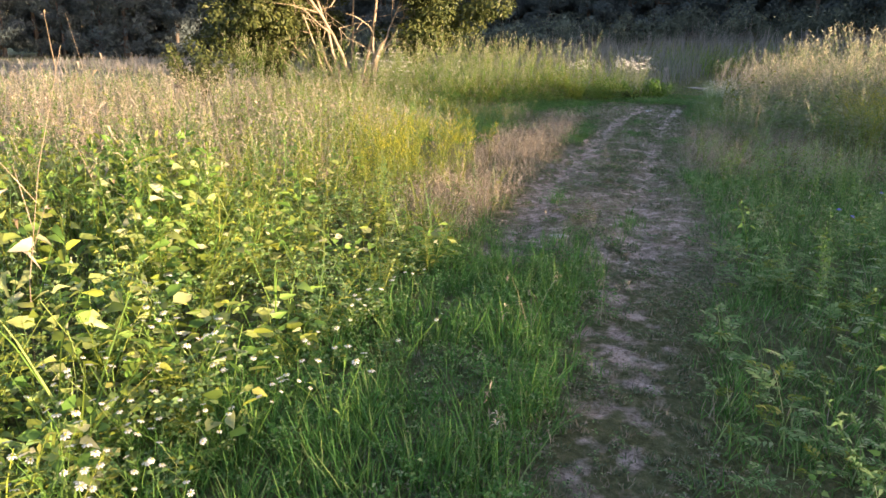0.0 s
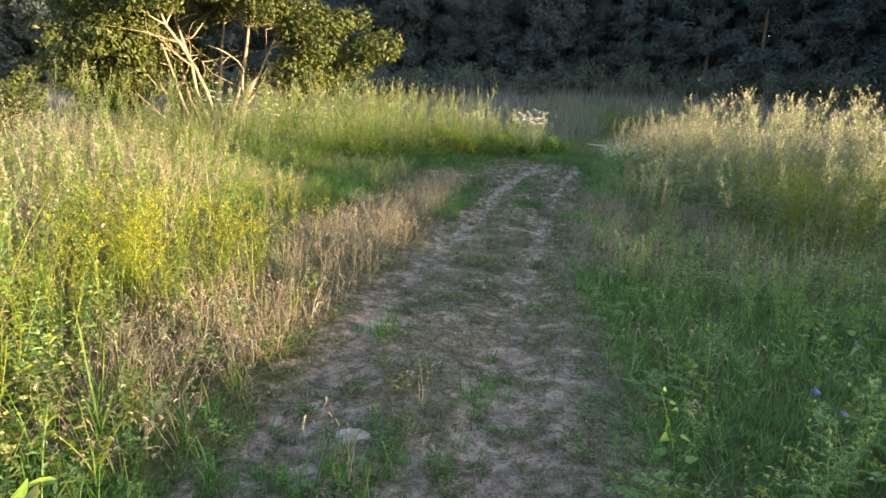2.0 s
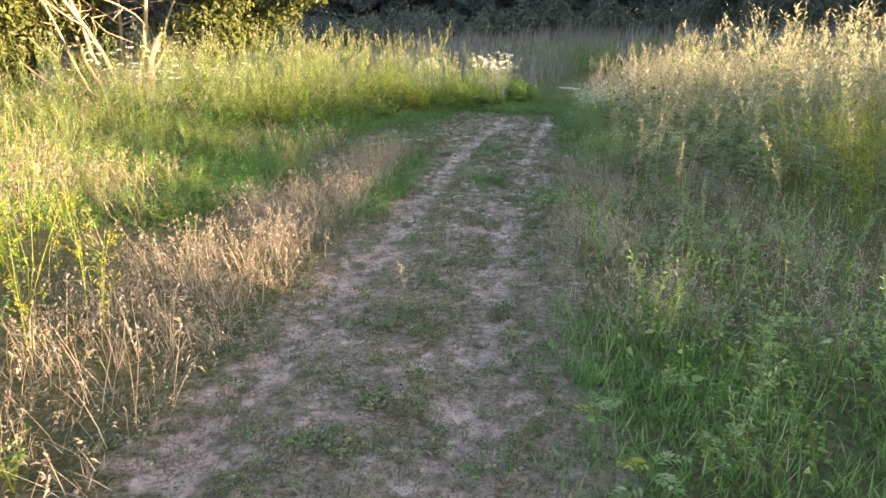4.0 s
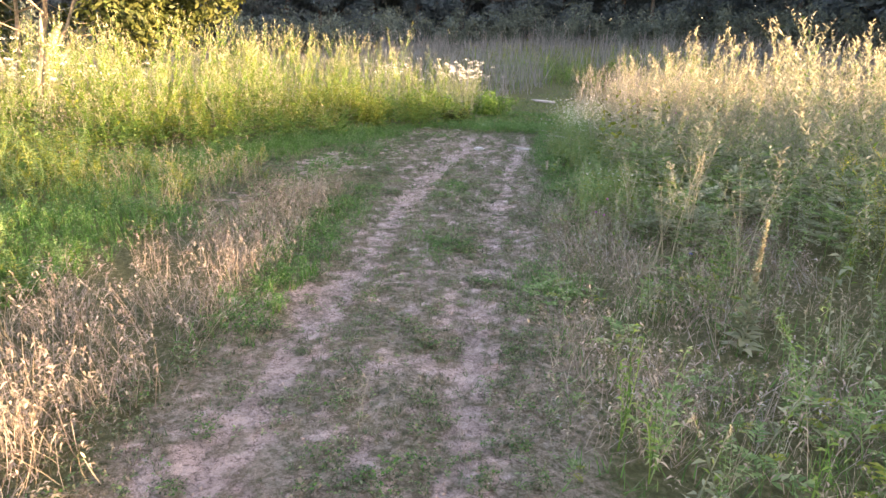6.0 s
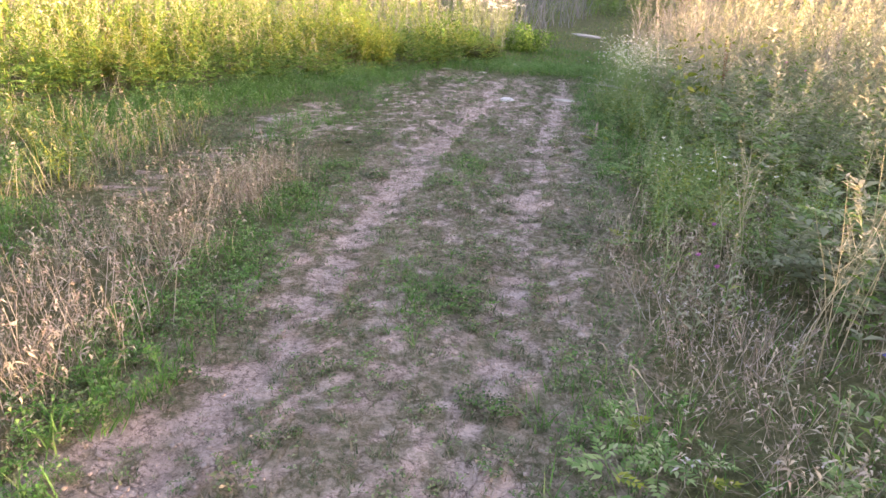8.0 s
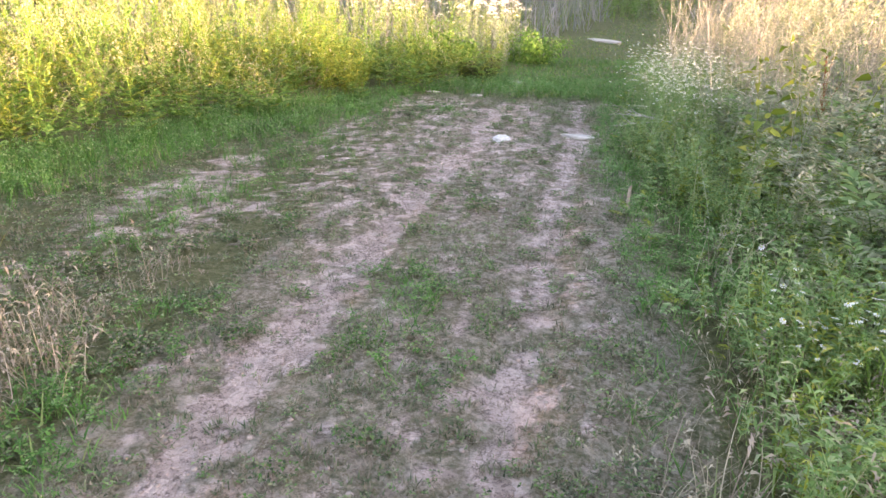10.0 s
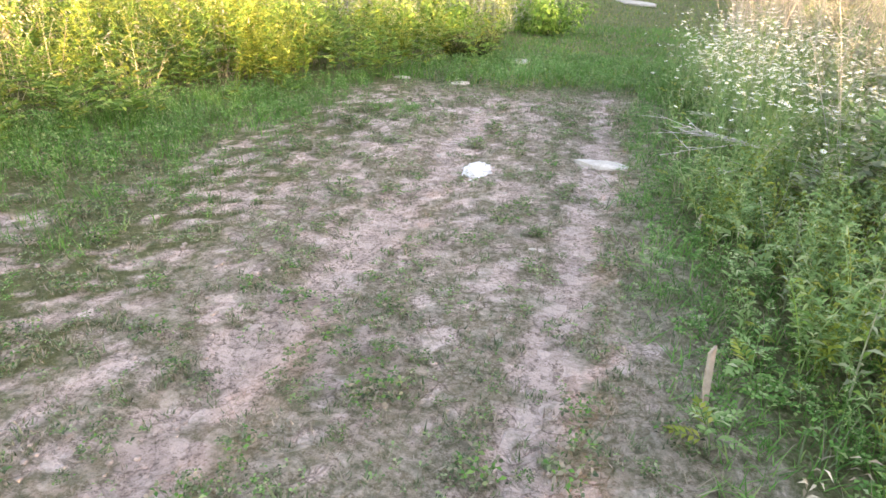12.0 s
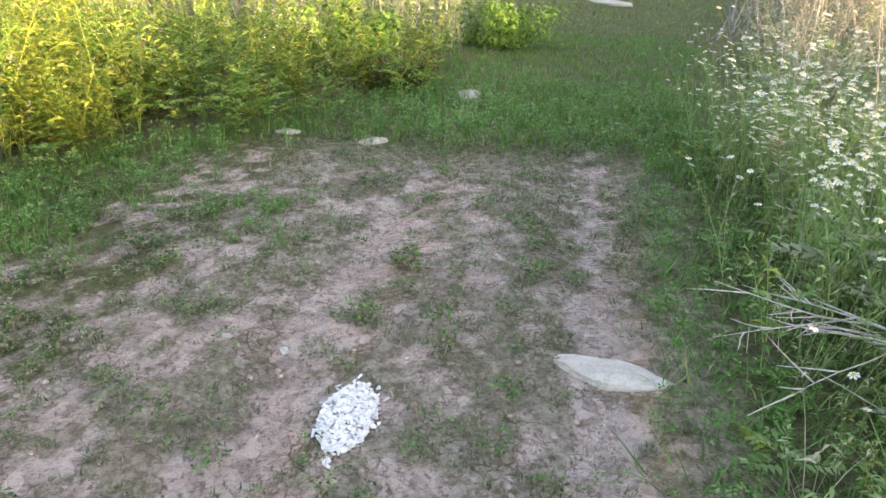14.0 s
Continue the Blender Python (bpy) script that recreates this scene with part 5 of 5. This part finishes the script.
scatter("lane_sprays", [t_spray(s + 990, 0.95, 5, 0.16, (0, 0, 1)) for s in range(5)], [M_HERB, M_GREY], 420, (-1, 12, 31, 47), lambda x, y: np.maximum(inside(x, edge_right(y) + 0.6, edge_right(y) + 4.5, 0.4), smooth(39, 41, y) * inside(x, 0, 9)) * smooth(0.38, 0.55, fbm(x, y, 2.0, 2)), (0.6, 1.3), 0.12, "bushy green herbs along the far lane", "weeds", seed=67)
scatter("lane_end_herbs", [t_spike(s + 700, 1.35, 0.16, 30, (0, 0, 1), 1.3, 2) for s in range(5)], [M_HERB, M_HERBY, M_SEEDTAN], 700, (-2, 12, 40, 50), lambda x, y: smooth(41.5, 44, y + 0.3 * (x - 4) * (x < 4)) * smooth(50, 46, y), (0.7, 1.2), 0.1, "tall green herbs closing the end of the lane", "weeds", seed=44)

# ---- single things ----


def chip_heap(x, y):
    """A low heap of white broken flakes."""
    r = random.Random(31)
    root = empty_at("chip_heap", x, y, "heap of white chalky flakes lying on the clay", "rubble")
    bm = bmesh.new()
    bmesh.ops.create_icosphere(bm, subdivisions=4, radius=1.0)
    for v in bm.verts:
        a = math.atan2(v.co.y, v.co.x)
        k = 1 + 0.2 * noise.noise((math.cos(a) * 2, math.sin(a) * 2, 3.0))
        n = noise.noise(v.co * 7) * 0.25 + noise.noise(v.co * 16) * 0.18
        v.co = Vector((v.co.x * 0.085 * k, v.co.y * 0.16 * k, v.co.z * 0.022 * (1 + n)))
    part("mound", bm, M_CHALK, root)
    t = Plant(5)
    for _ in range(420):
        a, s = r.uniform(0, 6.28), math.sqrt(r.random()) * (1.25 if r.random() < 0.08 else 0.98)
        px, py = 0.093 * s * math.cos(a), 0.178 * s * math.sin(a)
        pz = max(0.003, 0.028 * math.sqrt(max(0, 1 - s * s)) + 0.003)
        az, w, l = r.uniform(0, 6.28), r.uniform(0.004, 0.010), r.uniform(0.006, 0.017)
        d, e = Vector((math.cos(az), math.sin(az), r.uniform(-0.5, 0.6))) * l, Vector((-math.sin(az), math.cos(az), r.uniform(-0.5, 0.5))) * w
        c, th = Vector((px, py, pz)), Vector((0, 0, r.uniform(0.002, 0.005)))
        lo, hi = [c - d - e, c + d - e * 0.6, c + d * 0.8 + e, c - d * 0.7 + e], []
        hi = [p + th for p in lo]
        t.quad(*hi, 0)
        for j in range(4):
            t.quad(lo[j], lo[(j + 1) % 4], hi[(j + 1) % 4], hi[j], 0)
    v, q, m = t.arrays()
    tagged(child("flake_layer", mesh_from("flake_layer", v, q, [M_CHALK]), root), kind="stuff")


def slab(name, x, y, sx, sy, sz, turn, mat, label, seed, sink=0.3, group="", pointed=0.0, category="stone"):
    """A worn flat stone, partly sunk into the ground."""
    bm = bmesh.new()
    bmesh.ops.create_icosphere(bm, subdivisions=4, radius=1.0)
    for v in bm.verts:
        c = v.co.copy()
        n = noise.noise(c * 1.6 + Vector((seed, 0, 0))) * 0.22 + noise.noise(c * 5 + Vector((0, seed, 0))) * 0.07
        f = 1 + n
        zz = max(-1, min(1, c.z)) 
        zz = math.copysign(abs(zz) ** 0.6, zz)
        nar = 1 - pointed * abs(c.x) ** 1.5
        v.co = Vector((c.x * f * sx, c.y * f * sy * nar, zz * sz * (1 + n * 0.6)))
    me = bpy.data.meshes.new(name)
    bm.to_mesh(me)
    bm.free()
    me.materials.append(mat)
    me.polygons.foreach_set("use_smooth", np.ones(len(me.polygons), bool))
    ob = new(name, me)
    ob.matrix_world = pose(x, y, float(height(x, y)) + sz * (0.5 - sink), 0, 0, turn)
    return tagged(ob, label, category, group)


def from_plant(name, t, mats, parts, x, y, label, category, turn=0.0, group="", scale=1.0):
    """A thing from a template, split into the named parts by material slot."""
    root = empty_at(name, x, y, label, category, group)
    root.rotation_euler[2] = turn
    root.scale = (scale,) * 3
    v, q, m = t.arrays()
    for k, (pname, mat) in enumerate(zip(parts, mats)):
        f = q[m == k]
        if len(f):
            ids, inv = np.unique(f.ravel(), return_inverse=True)
            child(pname, mesh_from(pname, v[ids], inv.reshape(-1, 4), [mat]), root)
    return root


def mullein(x, y, h):
    t = Plant(77)
    t.stem([(0, 0, -0.02), (0.01, 0, h * 0.5), (0.02, 0.01, h)], 0.022, 0.008, 0)
    for k in range(60):
        f = k / 60
        a, ln = k * 2.4, 0.13 * (1 - f) ** 0.8 + 0.03
        t.leaf((0, 0, h * 0.55 * f + 0.02), (math.cos(a), math.sin(a), 0.25 + f * 1.2), ln, ln * 0.34, 0, 0.2)
    for k in range(170):
        f, a = t.r.random(), t.r.uniform(0, 6.28)
        t.leaf((0.02 * f, 0.01 * f, h * (0.55 + 0.45 * f)), (math.cos(a), math.sin(a), 0.7), 0.036 * (1.1 - 0.6 * f), 0.018, 1)
    from_plant("mullein", t, [M_GREY, M_CREAM], ["leaves", "flower_spike"], x, y, "pale woolly mullein spike standing in the low herbs", "wildflower")


def thistle(x, y, h, seed):
    t = Plant(seed)
    pts = bent(t.r, h, 0.25, 5)
    t.stem([p - Vector((0, 0, 0.01)) for p in pts], 0.007, 0.004, 0)
    for k in range(26):
        p, a = along(pts, 0.05 + 0.85 * k / 26), k * 2.4
        d = Vector((math.cos(a), math.sin(a), 0.5))
        ln = 0.085 * (1.1 - 0.7 * k / 26)
        t.leaf(p, d, ln, ln * 0.22, 0, 0.2)
        for s in (-1, 1):
            t.leaf(p + d * ln * 0.45, d + Vector((-math.sin(a), math.cos(a), 0)) * s, ln * 0.35, ln * 0.1, 0)
    top = pts[-1]
    for k in range(24):
        a = k * 2.4
        t.leaf(top + Vector((0, 0, -0.012)), (math.cos(a), math.sin(a), 0.7 + 0.05 * k), 0.016, 0.010, 0)
    for k in range(50):
        a, u = t.r.uniform(0, 6.28), t.r.uniform(0.5, 2.5)
        t.leaf(top, (math.cos(a), math.sin(a), u), 0.022, 0.005, 1)
    from_plant("thistle", t, [M_GREY, M_PINK], ["leafy_stalk", "flower_head"], x, y, "prickly thistle with a pink flower head", "wildflower", group="thistles beside the track")


def dead_branch(x, y, turn):
    """Fallen silvery branch, its twigs spread low over the herbs."""
    r = random.Random(9)
    root = empty_at("dead_branch", x, y, "fallen silver-grey dead branch with fine twigs", "branch")
    main = [Vector(p) for p in ((0.35, -0.25, 0.02), (0.1, -0.1, 0.13), (-0.15, 0.05, 0.2), (-0.4, 0.22, 0.24), (-0.62, 0.42, 0.25))]
    vs, qs = [], []
    tube_path(vs, qs, main, [0.010, 0.008, 0.006, 0.005, 0.002], 6)
    child("limb", mesh_from("limb", vs, qs, [M_TWIG], smooth_shade=True), root)
    for k in range(16):
        p = along(main, 0.12 + 0.8 * k / 16)
        a = radians(r.uniform(110, 235))
        pts = limb(r, p, (math.cos(a), math.sin(a), r.uniform(-0.05, 0.3)), r.uniform(0.3, 0.72), 0.12, 5, -0.01)
        pts = [Vector((c.x, c.y, max(0.015, c.z))) for c in pts]
        vs, qs = [], []
        tube_path(vs, qs, pts, [0.0045 * (1 - 0.16 * j) for j in range(6)], 5)
        for _ in range(4):
            tw = limb(r, along(pts, r.uniform(0.3, 0.95)), (math.cos(a + r.uniform(-0.8, 0.8)), math.sin(a + r.uniform(-0.8, 0.8)), r.uniform(-0.1, 0.4)), r.uniform(0.1, 0.26), 0.15, 3, 0.0)
            tube_path(vs, qs, tw, [0.003, 0.0025, 0.002, 0.001], 4)
        child("twig", mesh_from("twig", vs, qs, [M_TWIG], smooth_shade=True), root)
    root.rotation_euler[2] = turn


def stake(x, y):
    bm = bmesh.new()
    bmesh.ops.create_cube(bm, size=1.0)
    bmesh.ops.subdivide_edges(bm, edges=[e for e in bm.edges if abs(e.verts[0].co.z - e.verts[1].co.z) > 0.5], cuts=5)
    for v in bm.verts:
        n = noise.noise(v.co * 4) * 0.12
        v.co = Vector((v.co.x * (0.024 + 0.006 * n) + 0.02 * v.co.z * v.co.z * 0.3, v.co.y * 0.016, (v.co.z + 0.5) * 0.23 + (0.03 * v.co.x if v.co.z > 0.4 else 0)))
    bmesh.ops.bevel(bm, geom=bm.edges[:], offset=0.002, segments=1, affect="EDGES")
    me = bpy.data.meshes.new("wooden_stake")
    bm.to_mesh(me)
    bm.free()
    me.materials.append(M_STAKE)
    ob = new("wooden_stake", me)
    ob.matrix_world = pose(x, y, float(height(x, y)) - 0.02, -22, 12, 20)
    tagged(ob, "short weathered splinter of wood leaning in the herbs", "stick")


chip_heap(-0.44, 20.43)
slab("flat_stone", 0.45, 20.8, 0.25, 0.09, 0.03, -14, M_STONE, "pale grey flat stone sunk into the clay", 3.0, 0.25, pointed=0.72)
slab("pale_slab", 1.77, 34.3, 0.8, 0.28, 0.05, -58, M_SAND, "pale flat rock lying across the grassy lane", 8.0, 0.3)
for k, (x, y, s) in enumerate(((-1.76, 23.61, 0.10), (-1.06, 23.51, 0.13), (-0.50, 25.35, 0.20), (-0.79, 20.79, 0.028), (-1.03, 20.82, 0.024), (0.02, 19.2, 0.02), (-0.2, 20.0, 0.018))):
    slab("stone", x, y, s, s * 0.62, s * 0.15, 40 * k, M_SAND, "small pale stone lying on the track", 11.0 + k, 0.2, "stones on the track")
mullein(1.42, 11.55, 0.86)
for k, (x, y, h) in enumerate(((0.86, 13.8, 0.47), (0.71, 13.45, 0.42), (0.79, 13.36, 0.43), (2.4, 17.3, 1.0), (2.55, 17.6, 1.05))):
    thistle(x, y, h, 200 + k)
dead_branch(1.78, 20.6, 0.0)
stake(0.69, 18.02)

for k, (x, y, h) in enumerate(((1.62, 18.2, 1.2), (2.05, 18.35, 1.3), (2.35, 18.6, 1.3), (1.9, 18.8, 1.25))):
    t = t_broad(300 + k, h, 0.12, 30, (0,))
    from_plant("yellowing_plant", t, [M_HERBY], ["leafy_stalk"], x, y, "tall plant with bright yellow-green leaves in the sun", "plant", group="yellowing plants beside the track")
t = t_spike(320, 1.15, 0.05, 40, (0,), 1, 1, 8)
from_plant("dock", t, [M_RUST, M_RUST], ["stalk", "seed_head"], 2.2, 18.55, "rust-brown dock gone to seed among green herbs", "plant")
for k, (x, y, s) in enumerate(((1.32, 13.2, 0.9), (1.55, 13.5, 1.0), (1.75, 12.7, 1.0), (1.2, 14.2, 0.85))):
    t = t_deadstalk(330 + k, 1.05 * s, 6, (0, 0))
    from_plant("bleached_plant", t, [M_CREAM], ["stalk"], x, y, "bleached cream branching plant gone to seed", "plant", group="bleached plants beside the track")
shrub("dark_bush", -1.25, 25.4, 0.5, 0.95, 3200, 0.025, M_TREELEAF, 43, "low dark green dome-shaped bush", "bush")
shrub("green_bush", -2.1, 26.0, 1.0, 1.3, 2600, 0.045, M_HERB, 44, "leafy green bush behind the path bend")
shrub("green_bush", -0.4, 28.6, 0.9, 1.5, 2600, 0.045, M_HERB, 45, "rounded green bush beside the lane")
slab("flat_stone", -1.05, 4.8, 0.10, 0.065, 0.02, 15, M_STONE, "grey flat stone half sunk among turf on the clay", 6.0, 0.6)
shrub("sapling", -13.4, 15.9, 1.8, 1.4, 2200, 0.055, M_TREELEAF, 46, "bushy green sapling standing over the dry grass", "sapling")
shrub("sapling", -14.5, 16.6, 1.6, 1.2, 1800, 0.055, M_TREELEAF, 47, "bushy green sapling standing over the dry grass", "sapling")

for k, (x, y, h) in enumerate(((-3.19, 1.15, 1.9), (-5.64, 4.26, 2.05), (-6.6, 4.9, 1.9), (-4.4, 3.0, 1.35))):
    t = t_deadstalk(340 + k, h, 1, (0, 0))
    for j in range(6):
        t.leaf((0.02, 0, h * (0.35 + 0.08 * j)), (math.cos(j * 2.4), math.sin(j * 2.4), -0.2), 0.12, 0.02, 0, 0.5)
    from_plant("dry_stalk", t, [M_BARK], ["stem"], x, y, "tall bare brown stalk rising above the weeds", "dead stalk", group="dead stalks among the weeds")

for k, (x, y) in enumerate(((1.36, 5.25), (1.42, 5.42), (1.9, 6.3), (1.55, 12.9))):
    t = t_daisy(350 + k, 0.34, 1, 0.02, (0, 1, 1))
    from_plant("chicory", t, [M_GREY, M_BLUE], ["stalk", "flower"], x, y, "blue chicory in flower among the herbs", "wildflower", group="chicory plants")
for k, (x, y) in enumerate(((-1.75, 24.3), (-1.55, 24.45), (-2.5, 24.6))):
    t = t_drygrass(360 + k, 14, 0.42, 0.06, 0.05, (0,))
    from_plant("straw_tuft", t, [M_DRY], ["stems"], x, y, "tuft of tan straw at the edge of the path", "grass tuft", group="straw tufts")
for k, (x, y, h) in enumerate(((-0.9, 4.35, 0.42), (-0.62, 4.5, 0.36), (-0.78, 5.2, 0.4), (0.55, 6.3, 0.5), (0.75, 6.05, 0.55), (0.62, 9.8, 0.55), (0.8, 10.0, 0.55), (-0.95, 9.3, 0.3), (-0.75, 10.4, 0.35), (-0.9, 2.4, 0.4), (-0.55, 2.9, 0.35), (-0.75, 1.3, 0.35), (0.85, 14.6, 0.5), (1.05, 16.9, 0.45), (0.95, 17.4, 0.5))):
    t = t_drygrass(380 + k, 4, h, 0.04, 0.09, (0,))
    from_plant("bent_grass", t, [M_DRY], ["stems"], x, y, "few dry bent grass stalks with drooping heads", "grass tuft", group="dry bents on the track")


def t_clod(seed):
    """A crumb of dried clay: an uneven lump of six faces."""
    t = Plant(seed)
    c = [Vector((sx * t.r.uniform(0.6, 1.1), sy * t.r.uniform(0.6, 1.1), sz * t.r.uniform(0.4, 0.8))) * 0.012 for sz in (-1, 1) for sx, sy in ((-1, -1), (1, -1), (1, 1), (-1, 1))]
    t.v += [tuple(p) for p in c]
    for f in ((3, 2, 1, 0), (4, 5, 6, 7), (0, 1, 5, 4), (1, 2, 6, 5), (2, 3, 7, 6), (3, 0, 4, 7)):
        t.q.append(f)
        t.m.append(0)
    return t


M_CLOD = stony("clay_crumb", (0.26, 0.20, 0.165), (0.46, 0.365, 0.31), 14.0)
scatter("clay_crumbs", [t_clod(s) for s in range(8)], [M_CLOD], 12000, (-2.4, 1.0, 3, 23.5), lambda x, y: smooth(0.12, 0.5, bareness(x, y)) * smooth(0.4, 0.6, fbm(x + 4, y, 0.35, 2)), (0.3, 1.0), 0.1, "crumbs and clods of dried clay on the track", "clods", seed=50)
